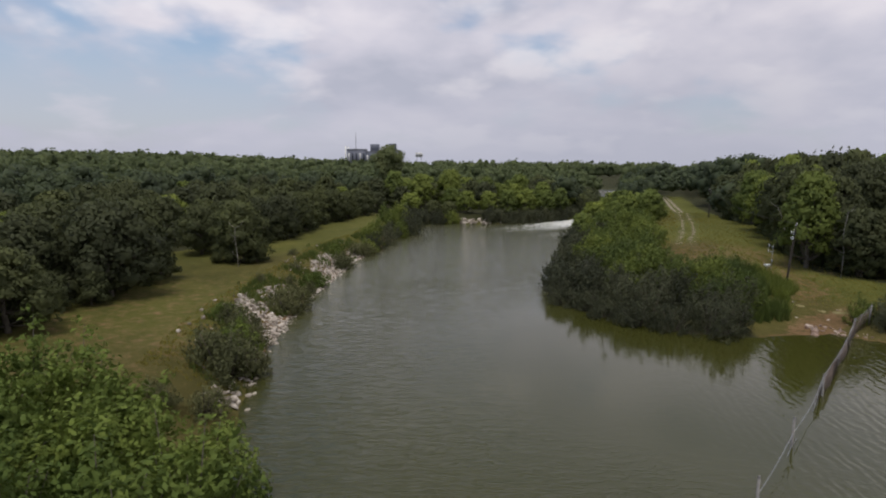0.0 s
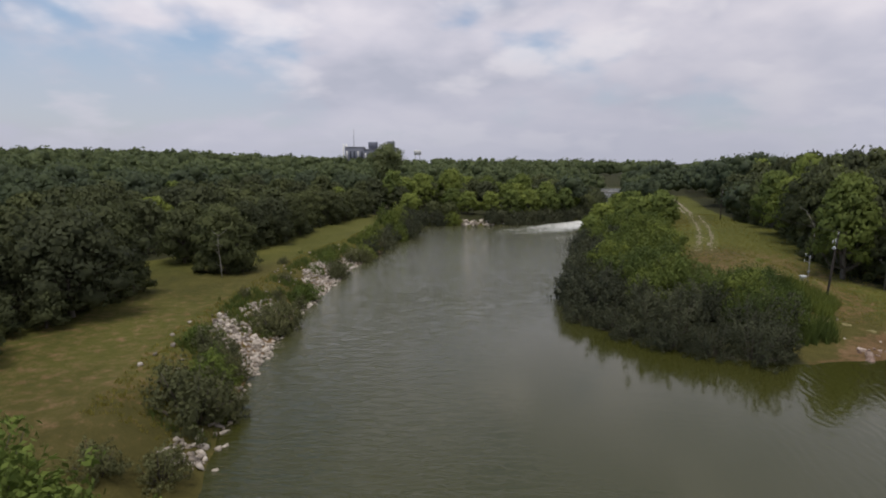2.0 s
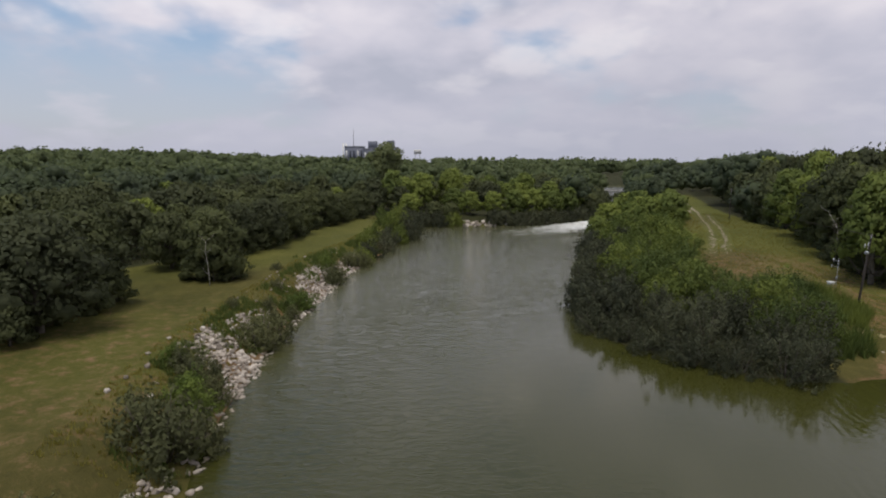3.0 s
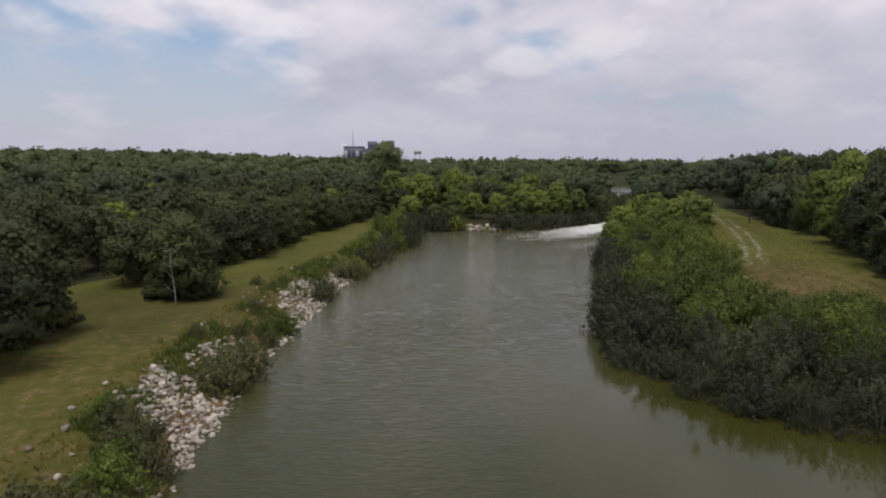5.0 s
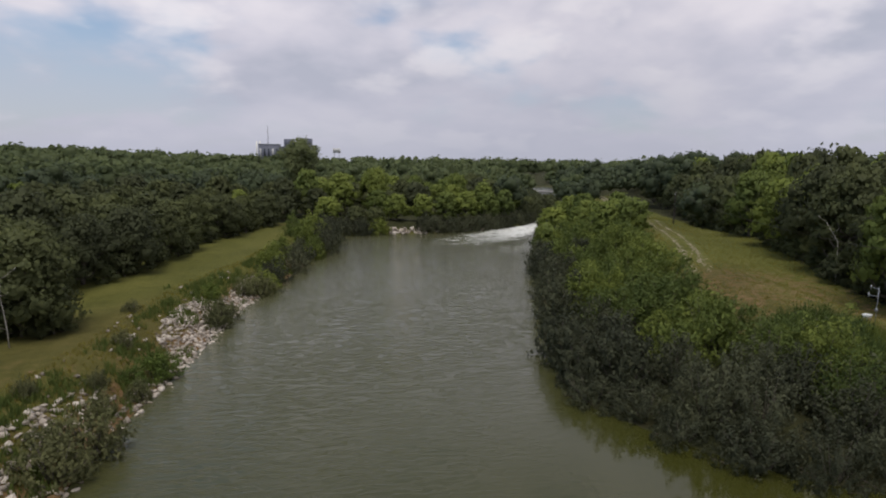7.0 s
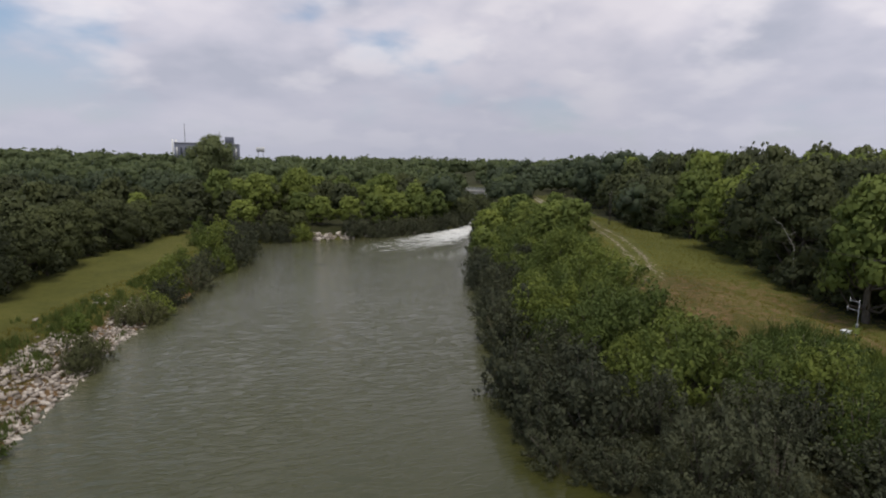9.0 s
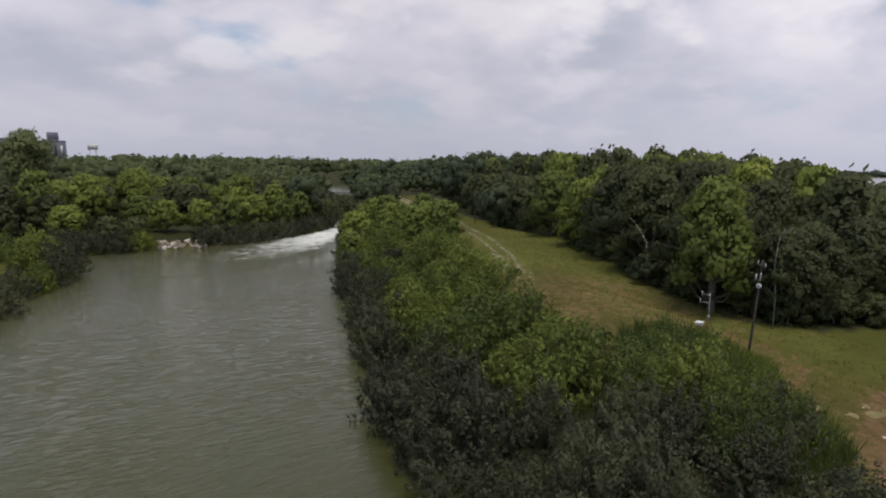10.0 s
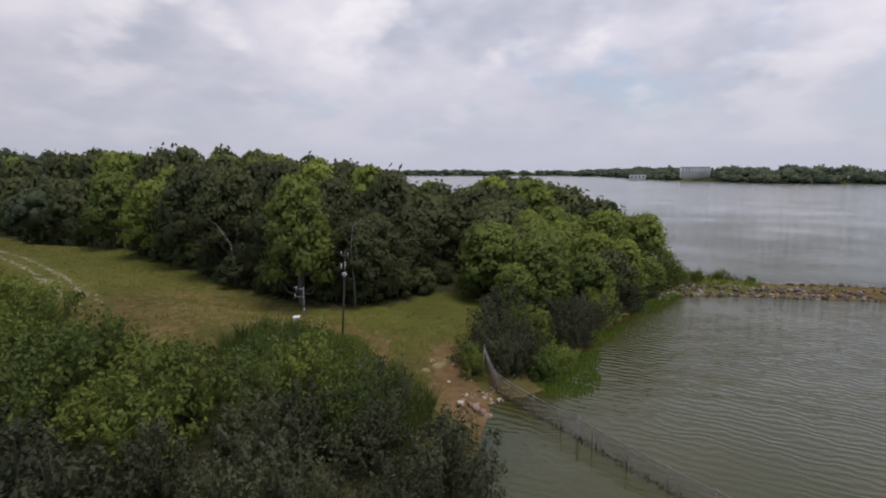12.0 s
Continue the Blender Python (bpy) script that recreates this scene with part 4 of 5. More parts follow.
for k, y in enumerate(np.arange(158, 262, 6.5)):
    x = 43.5 + (y - 160) * 0.31
    far_thickets[k % 2].place(x - 2.2 - rng.uniform(0, 1.5), y, rng.uniform(0.75, 1.0), rng.uniform(0.9, 1.2), rng.uniform(0, 360), 0.4)
    far_thickets[(k + 1) % 2].place(x + 7.2 + rng.uniform(0, 1.5) - 1.6 * (y > 175), y + 1, rng.uniform(0.7, 0.9), rng.uniform(0.8, 1.0), rng.uniform(0, 360), 0.4)
for x, y, s, k in ((43.8, 163, 0.82, 0), (46.4, 170, 0.9, 1), (48.8, 177.5, 0.95, 0), (51.6, 186, 1.0, 1)):
    far_thickets[k].place(x, y, s, 1.2, rng.uniform(0, 360), 0.4)
tall_tree = Kind("cottonwood_tree", "tall cottonwood standing above the woods", "tree", "riverside woods", COTTONLEAF, tree_shape, 77, 18.8, 5.6, 4.0, 480, 12, 0.8, 0.42, clumps=30, squash=0.95, high=True)
tall_tree.place(-15.5, 176, 1.0, 1.0, 30)
elms[1].place(3.5, 160, 1.2, 1.15, 50)

# woods behind the clearing; they are lower towards the lake
def room(x, y):
    """Tallest tree that stands at a place, in metres."""
    north = y - (39.3 + (x - 2.7) * 0.585)
    return 10.6 + 1.3 * float(ease(np.array([(x - 66) / 14]))[0]) - zat(x, y) + 4.0 * float(ease(np.array([(north + 17) / 11]))[0]) + 2.0 * float(ease(np.array([(y - 90) / 25]))[0])


front_right = [(46.0, 67, 1.1, 1.15, "o"), (47.0, 74.5, 1.15, 1.15, "o"), (41.8, 64.2, 1.05, 1.25, "e"), (44.6, 60.4, 0.8, 1.1, "o"), (48.8, 60.5, 0.9, 1.05, "o"), (54, 59.8, 0.9, 1.05, "o"), (51.5, 82, 1.15, 1.2, "o"),
               (52, 89.5, 0.95, 1.15, "e"), (54.6, 98.5, 1.05, 1.1, "e"), (59, 105.5, 1.1, 1.15, "o"), (62, 113.5, 1.1, 1.15, "o"), (66, 122.5, 1.1, 1.15, "o"),
               (69.5, 131, 1.1, 1.15, "o"), (73, 140.5, 1.05, 1.15, "o"), (77, 151, 1.1, 1.15, "o"), (81.5, 162, 1.05, 1.15, "o"), (86, 174, 1.1, 1.15, "o"), (91, 187, 1.1, 1.15, "o"), (97, 201, 1.1, 1.15, "o")]
for n, (x, y, s, tall, k) in enumerate(front_right):
    pool = elms if k == "e" else oaks if y < 100 else far_oaks
    pool[n % len(pool)].place(x, y, s, min(tall, room(x, y) / (8.5 * s)), rng.uniform(0, 360))
right_woods = [(48, 64), (60, 57), (78, 60), (100, 62), (118, 100), (125, 170), (90, 172), (72, 132), (55, 90)]
for x, y in scatter(right_woods, 6.2, 1500, [f[:2] for f in front_right], 13)[:78]:
    near = x < 60 and y < 82
    pool = (elms if near else far_elms) if rng.uniform() < 0.34 else (oaks if near else far_oaks)
    s = rng.uniform(0.95, 1.15)
    pool[int(rng.integers(len(pool)))].place(x, y, s, min(room(x, y) / (8.5 * s), 1.6) * rng.uniform(0.85, 1.06), rng.uniform(0, 360))
east_woods = [(41, 46), (44, 43.5), (48, 42.8), (56, 40), (64, 36.6), (72, 36.5), (86, 40), (102, 45.5), (136, 56), (150, 62), (120, 66), (80, 58), (62, 54.5), (52, 49.8)]
for x, y in scatter(east_woods, 4.3, 1600, None, 14, 0.8)[:75]:
    d = float(inland(np.array([(x, y)]))[0])
    sunny = 50 < x < 84 and y < 51.5
    tall = min(7.6 if sunny else 10.4 if x > 82 else 9.2, 2.8 + 0.78 * d) * rng.uniform(0.86, 1.1)
    if x < 52 and rng.uniform() < 0.5:
        willows[int(rng.integers(3))].place(x, y, min(tall / 4.0, 1.15), 1.0, rng.uniform(0, 360), 0.25)
    elif rng.uniform() < (0.9 if sunny else 0.3):
        (elms if x < 80 else far_elms)[int(rng.integers(3))].place(x, y, tall / 8.0, 0.95, rng.uniform(0, 360), 0.5)
    else:
        (thickets if x < 80 else far_thickets)[int(rng.integers(2))].place(x, y, tall / 6.0, 1.0, rng.uniform(0, 360), 0.4)

elms[1].place(52.4, 50.2, 1.08, 0.84, 120)
elms[0].place(47.5, 47.6, 0.62, 1.0, 20)
elms[0].place(64.4, 36.6, 0.6, 1.05, 60, 0.9)
thickets[1].place(67.0, 36.8, 0.66, 1.0, 200, 0.3)
elms[2].place(61.6, 39.0, 0.8, 1.0, 310, 0.4)
thickets[1].place(58.4, 40.6, 0.95, 1.05, 20, 0.3)

# bushes down the spit
spit = [(11.2, 57.5), (13.4, 68), (16.2, 77.5), (21.4, 97), (34, 132), (40.5, 148), (47, 142), (46, 117), (33, 89), (27, 72), (26, 60), (26.6, 51.5), (25.8, 47.4), (24.9, 45.7), (19.6, 44.7), (13.1, 52.6)]
for x, y in scatter(spit, 2.25, 4000, None, 15, -0.2):
    d = float(inland(np.array([(x, y)]))[0])
    u = rng.uniform()
    if y > 64 and d < 0.8:
        continue
    if y > 97 and u < 0.18:
        far_elms[int(rng.integers(3))].place(x, y, rng.uniform(0.6, 0.85), rng.uniform(0.9, 1.1), rng.uniform(0, 360), 0.5)
        continue
    willow = u < (0.95 if y < 56 or d < 3.4 else (0.45 if y < 65 and d < 7 else 0.16 if d < 7 else 0.0))
    if y < 62:
        willow = y < max(59 - 1.5 * (x - 19), 49.8)
    near = y < 56
    pool = (willows if near else far_willows) if willow else (greens if near else far_greens)
    edge = min(1.0, 0.72 + 0.12 * max(d, 0))
    pool[int(rng.integers(len(pool)))].place(x, y, rng.uniform(0.78, 1.16) * edge, rng.uniform(0.72, 1.22), rng.uniform(0, 360), 0.2)

for x, y, s, k in ((27.6, 50.4, 1.0, 0), (28.1, 52.5, 1.05, 1), (28.5, 54.8, 1.05, 0), (26.4, 51.6, 1.2, 0), (26.8, 54.2, 1.15, 1), (28.7, 57.0, 0.9, 1), (26.7, 57.4, 0.95, 0), (24.9, 51.2, 1.0, 1), (29.5, 58.8, 0.66, 1)):
    feathers[k].place(x, y, s * 1.14, rng.uniform(0.7, 1.12), rng.uniform(0, 360), 0.15)

# bushes on the left bank
for x, y, s, k in ((-11.5, 34.9, 1.55, 0), (-12.9, 36.0, 1.0, 1), (-10.7, 36.4, 0.9, 1), (-13.2, 42.2, 1.0, 1), (-12.1, 41.3, 0.8, 0), (-14.4, 43.4, 0.75, 0), (-12.5, 50.6, 1.1, 0), (-12.2, 52.8, 1.15, 1),
                   (-13.6, 52.4, 0.7, 1), (-13.2, 56.6, 0.6, 0), (-14.3, 58.6, 0.5, 1), (-12.3, 58.9, 0.55, 0), (-11.6, 73.6, 1.05, 0), (-11.4, 75.6, 0.9, 1), (-10.2, 85.2, 1.15, 1), (-11.5, 83.6, 0.8, 0),
                   (-16.2, 55.8, 0.45, 0), (-17.1, 71.0, 0.5, 1), (-15.2, 64.4, 0.5, 1), (-10.6, 29.6, 0.8, 1), (-12.3, 28.4, 0.7, 1)):
    scrubs[k].place(x, y, s, rng.uniform(0.9, 1.15), rng.uniform(0, 360))
limes[0].place(-12.2, 38.9, 0.56, 0.95, 40)
limes[1].place(-13.0, 40.6, 0.42, 0.9, 100)
limes[0].place(-12.2, 62.0, 0.56, 0.8, 40)
limes[1].place(-13.2, 60.6, 0.36, 0.8, 10)
limes[1].place(-15.4, 43.6, 0.36, 0.7, 70)
limes[1].place(-13.6, 79.8, 0.42, 0.9, 140)
for x, y, s, k in ((-10, 87.5, 0.8, 0), (-9.8, 91, 0.75, 1), (-10.8, 95, 0.95, 0), (-8.4, 98.5, 0.85, 1), (-10.5, 101.5, 0.9, 0), (-8.2, 105, 0.85, 1), (-6.8, 108.5, 0.95, 0), (-5.4, 112.5, 1.15, 1),
                   (-8.4, 113.5, 1.25, 0), (-5.0, 117, 1.2, 1), (-7.6, 118.8, 1.3, 0), (-6.0, 121.5, 1.2, 1), (-10.2, 119.5, 1.1, 0)):
    (far_greens if k == 0 else far_willows)[k].place(x, y, s, rng.uniform(0.95, 1.15), rng.uniform(0, 360), 0.2)
for x, y in scatter([(-4.6, 13), (-6.2, 20.5), (-8.6, 25), (-13, 25.2), (-18, 25.6), (-23, 25), (-23, 13)], 2.3, 600, None, 16, -0.2):
    limes[int(rng.integers(2))].place(x, y, rng.uniform(0.85, 1.1), rng.uniform(0.8, 1.08), rng.uniform(0, 360), 0.2)


def far_woods(name, label, seed, pts, base_h, r, cards, size, core=ICO1, core_size=0.8, squash=0.95, leaf=FARLEAF, boughs=8):
    """Woods too far off to count, as one mesh."""
    r0 = np.random.default_rng(seed)
    protos = []
    for k in range(6):
        b = Build()
        pr = np.random.default_rng(seed * 10 + k)
        c = [np.array([0, 0, base_h * 0.52])]
        rad = [r * 0.74]
        for j in range(boughs):
            a, u = 2.4 * j + k, j / (boughs - 1)
            c.append(np.array([r * (0.66 - 0.4 * u) * math.cos(a), r * (0.66 - 0.4 * u) * math.sin(a), base_h * (0.42 + 0.42 * u) + pr.uniform(-0.4, 0.4)]))
            rad.append(r * pr.uniform(0.3, 0.46))
        clump_crown(b, pr, c, rad, cards // 5, 5, size * 1.1, size, squash, core_size, core)
        protos.append((np.concatenate(b.v), np.concatenate(b.q), np.concatenate(b.t), np.concatenate(b.w)))
    out = Build()
    zs = height(pts)
    for (x, y), z in zip(pts, zs):
        v, q, t, w0 = protos[int(r0.integers(6))]
        a, s = r0.uniform(0, 6.28), r0.uniform(0.68, 1.2) if r0.uniform() < 0.8 else r0.uniform(1.2, 1.55)
        k, m = math.cos(a) * s, math.sin(a) * s
        w = np.stack([v[:, 0] * k - v[:, 1] * m + x, v[:, 0] * m + v[:, 1] * k + y, v[:, 2] * s ** 0.6 * r0.uniform(0.92, 1.08) + z - 0.3], 1)
        out.add(w, q, t, np.stack([w0[:, 0] * k - w0[:, 1] * m, w0[:, 0] * m + w0[:, 1] * k, w0[:, 2]], 1))
    tagged(new(name, out.mesh(name, leaf)), label, "woods", kind="stuff")


def r_from(p):
    """Near the narrow channel."""
    return (p[:, 0] > 30) & (p[:, 0] < 160) & (p[:, 1] > 150)


def ring_points(seed, count, r0, r1, a0, a1, gap):
    """Points on land in a sector round the river, angles in degrees from +y towards +x."""
    r = np.random.default_rng(seed)
    rad = np.sqrt(r.uniform(r0 ** 2, r1 ** 2, count))
    a = np.radians(r.uniform(a0, a1, count))
    p = np.stack([rad * np.sin(a), 40 + rad * np.cos(a)], 1)
    d = inland(p)
    near = np.zeros(len(p), bool)
    for poly in (left_woods, north_woods, right_woods, east_woods, spit):
        near |= inside(p, np.array(poly, float))
    open_strip = (seg_distance(p, TRACK) < 8) & (p[:, 1] < 215)
    meadow = (p[:, 0] > -30) & (p[:, 0] < 60) & (p[:, 1] < 152)
    return p[(d > np.where(r_from(p), 3.2, 4)) & ~near & ~open_strip & ~meadow]


canopy = ring_points(31, 1450, 60, 330, -100, 75, 0)
low = canopy[:, 1] - (39.3 + (canopy[:, 0] - 2.7) * 0.585)
canopy = canopy[(canopy[:, 0] < 40) | (low > -40)]
low = canopy[:, 1] - (39.3 + (canopy[:, 0] - 2.7) * 0.585)
beyond = (canopy[:, 0] > 40 + 0.2 * canopy[:, 1]) & (low > 8)
lake_side = (canopy[:, 0] > 40) & (low <= 8)
rest = canopy[~beyond & ~lake_side]
close = np.hypot(rest[:, 0], rest[:, 1] - 60) < 165
far_woods("near_forest", "unbroken canopy of dark green woods", 3, rest[close], 9.0, 4.9, 340, 0.55, core_size=0.6)
far_woods("further_forest", "further canopy of dark green woods", 7, rest[~close], 9.0, 5.4, 75, 1.1, core_size=0.74, boughs=5)
far_woods("lake_forest", "lower canopy of woods towards the lake", 9, canopy[lake_side], 7.0, 4.6, 190, 0.65, core_size=0.66)
far_woods("spit_forest", "unbroken canopy of tall dark woods along the spit", 8, canopy[beyond], 12.6, 5.4, 260, 0.62, core_size=0.78)
far_woods("distant_forest", "distant wooded hills under haze", 4, ring_points(32, 1150, 320, 900, -95, 55, 0), 10.0, 9.5, 36, 2.3, boughs=4)
far_shore = []
r_far = np.random.default_rng(5)
for (ax, ay), (bx, by) in zip(SHORE[67:78], SHORE[68:79]):
    n = int(math.hypot(bx - ax, by - ay) / (2.6 if ax < 1100 and ay < 100 else 9))
    t = r_far.uniform(0, 1, n)
    nx, ny = (by - ay), -(bx - ax)
    k = math.hypot(nx, ny)
    w = r_far.uniform(0, 1, n) ** 2 * 110 + 1
    for sgn in (1, -1):
        q = np.stack([ax + (bx - ax) * t + sgn * nx / k * w, ay + (by - ay) * t + sgn * ny / k * w], 1)
        far_shore.append(q[inland(q) > 0.8])
far_shore = np.concatenate(far_shore)
far_shore = far_shore[(np.abs(far_shore[:, 1] + 53) > 27) | (far_shore[:, 0] > 880) | (far_shore[:, 0] < 780)]
mid_lake = far_shore[:, 0] < 1150
far_woods("far_shore_woods", "low wooded shore across the lake", 6, far_shore[mid_lake], 7.0, 10.0, 50, 2.4, squash=0.6, leaf=HAZED_SHORELEAF, boughs=4)
far_woods("horizon_woods", "thin dark line of woods on the lake horizon", 9, far_shore[~mid_lake], 9.0, 24.0, 36, 4.0, squash=0.32, leaf=HAZED_SHORELEAF, boughs=4)

# ---- stones ----


def rock_meshes(name, count, seed, mat):
    """Angular quarry stones about one metre across."""
    r = np.random.default_rng(seed)
    out = []
    for _ in range(count):
        bm = bmesh.new()
        form = r.uniform(0.75, 1.2, 3) * (0.52, 0.42, 0.34)
        for q in r.uniform(-1, 1, (12, 3)):
            q = q / np.max(np.abs(q)) ** 0.75 * form
            bm.verts.new(tuple(q))
        bmesh.ops.convex_hull(bm, input=bm.verts)
        bmesh.ops.delete(bm, geom=[v for v in bm.verts if not v.link_faces], context="VERTS")
        me = bpy.data.meshes.new(name)
        bm.to_mesh(me)
        bm.free()
        me.materials.append(mat)
        out.append(me)
    return out


def stone_pile(name, label, pts, sizes, meshes, nearest, limit=290, seed=1, lift=0.12, kind="structure"):
    """Stones lying on the ground: the nearest to a place are parts of their own, the rest one mesh."""
    r = np.random.default_rng(seed)
    holder = thing(name, pose(0, 0, 0), label, "stones", kind=kind)
    zs = height(pts)
    order = np.argsort(np.hypot(pts[:, 0] - nearest[0], pts[:, 1] - nearest[1]))
    arrays = []
    for me in meshes:
        v = np.array([q.co[:] for q in me.vertices])
        f = [tuple(q.vertices) for q in me.polygons]
        tri = [(q[0], q[k], q[k + 1]) for q in f for k in range(1, len(q) - 1)]
        arrays.append((v, tri))
    rest = Build()
    for n, i in enumerate(order):
        s, k = sizes[i], int(r.integers(len(meshes)))
        m = pose(pts[i, 0], pts[i, 1], max(zs[i], -0.15) + lift * s, *r.uniform(-25, 25, 2), r.uniform(0, 360)) @ Matrix.Diagonal((s, s, s * r.uniform(0.8, 1.2), 1))
        if n < limit:
            ob = new("stone", meshes[k])
            ob.parent = holder
            ob.matrix_basis = m
        else:
            a = np.array(m)
            rest.add(arrays[k][0] @ a[:3, :3].T + a[:3, 3], None, arrays[k][1])
    if rest.n:
        tagged(part("small_stones", rest, meshes[0].materials[0], holder), kind="stuff")
    return holder


def bank_stones():
    r = np.random.default_rng(41)
    p = np.column_stack([r.uniform(-19, -9, 34000), r.uniform(31, 95, 34000)])
    d = inland(p)
    x, y = p.T
    patch_a = inside(p, np.array([(-11.8, 42.0), (-10.8, 42.4), (-10.9, 46.5), (-11.0, 48.6), (-12.8, 48.8), (-14.0, 50.2), (-15.9, 49.6), (-15.6, 46.4), (-14.0, 44.8), (-12.6, 44.4)])) * (0.85 + 0.5 * waves(p, 0.8, 47))
    patch_b = inside(p, np.array([(-11.6, 63.6), (-10.4, 68), (-10.2, 73.5), (-12.4, 75), (-12.6, 79.6), (-14.3, 79.0), (-14.9, 72.8), (-14.4, 68.0), (-12.9, 65.6)])) * (0.85 + 0.5 * waves(p, 0.8, 48))
    strip = inside(p, np.array([(-13.6, 50.4), (-13.0, 54), (-13.2, 58.5), (-14.6, 58.5), (-15.6, 54), (-15.2, 50)])) * 0.3 * (0.7 + 0.9 * waves(p, 0.9, 49))
    ends = inside(p, np.array([(-13.0, 79), (-10.4, 80), (-10.6, 90), (-12.0, 90)])) * 0.4 + inside(p, np.array([(-12.6, 75.6), (-9.8, 76), (-9.6, 82.4), (-11.6, 83), (-13.2, 80)])) * 0.8 + inside(p, np.array([(-11.4, 31.2), (-9.7, 30.8), (-9.9, 32.6), (-11.4, 32.9)])) * 0.8
    crest = 0.026 * ease(1.5 - np.abs(d - 4.0) / 1.4) * (0.5 + 0.9 * waves(p, 0.6, 43)) * ((y > 36) & (y < 88))
    foot = 0.22 * ease(1.4 - np.abs(d - 0.2) / 0.8) * (0.75 + 0.6 * waves(p, 0.5, 44)) * (y < 84)
    want = np.maximum.reduce([patch_a, patch_b, strip, ends, crest, foot])
    keep = (d > -0.5) & (r.uniform(0, 1, len(p)) < want * 0.7)
    p, size = p[keep], r.uniform(0.2, 0.5, keep.sum())
    # thin out overlaps
    out, sz = [], []
    for q, s in zip(p, size):
        if not out or np.min(np.linalg.norm(np.array(out[-900:]) - q, axis=1) - 0.26 * (np.array(sz[-900:]) + s)) > 0:
            out.append(q)
            sz.append(s)
    return np.array(out), np.array(sz) * 0.98


stones = rock_meshes("stone", 9, 51, STONE)
pts, sz = bank_stones()
stone_pile("riprap", "pale limestone riprap on the river bank", pts, sz, stones, (-14, 48), seed=61)
r = np.random.default_rng(45)
p = np.column_stack([r.uniform(4, 26, 900), r.uniform(134, 147, 900)])
d = inland(p)
p = p[(d > -0.2) & (d < 2.4) & (r.uniform(0, 1, 900) < np.where(p[:, 0] < 13.5, 0.9, 0.14)) & (p[:, 0] > 6)]
stone_pile("stone_heap", "pale broken stones on the far waterside", p, r.uniform(0.6, 1.1, len(p)), stones, (10, 138), seed=62, lift=0.25)
mouth = rock_meshes("stone", 5, 52, RED_STONE)
p = np.concatenate([np.array([(30.9, 46.1), (31.1, 46.6), (31.0, 47.1), (31.3, 47.5), (30.6, 45.7), (31.5, 46.9)]),
                    np.column_stack([r.normal(32.9, 0.55, 26), r.normal(46.6, 0.5, 26)]), np.column_stack([r.normal(34.2, 0.4, 10), r.normal(45.7, 0.4, 10)])])
stone_pile("shore_stones", "reddish and pale stones on the muddy landing", p, np.concatenate([r.uniform(0.4, 0.62, 6), r.uniform(0.14, 0.36, 36)]), mouth, (32, 46), seed=63)
for x, y, s in ((38.2, 50.8, 0.3), (36.2, 49.4, 0.28), (33.9, 49.0, 0.22), (36.0, 50.9, 0.16), (33.4, 53.0, 0.3), (31.6, 49.6, 0.25), (34.7, 47.8, 0.2)):
    ob = tagged(new("stone", stones[int(r.integers(9))]), "pale loose stone lying on the bare earth", "stone", "loose stones")
    ob.matrix_basis = pose(x, y, zat(x, y) + 0.05 * s, 10, 5, r.uniform(0, 360)) @ Matrix.Diagonal((s, s, s, 1))
jetty_rocks = rock_meshes("stone", 8, 53, JETTY_STONE)
p = np.column_stack([r.uniform(63, 84, 9000), r.uniform(-45, 37, 9000)])
d = inland(p)
keep = (d > -0.3) & (d < 1.9) & (p[:, 1] < 35.5)
p = p[keep][:3000]
stone_pile("jetty_riprap", "brown and grey boulders facing the low jetty", p, r.uniform(0.3, 0.66, len(p)), jetty_rocks, (67, 24), seed=64, lift=0.1)

# ---- poles and wires ----


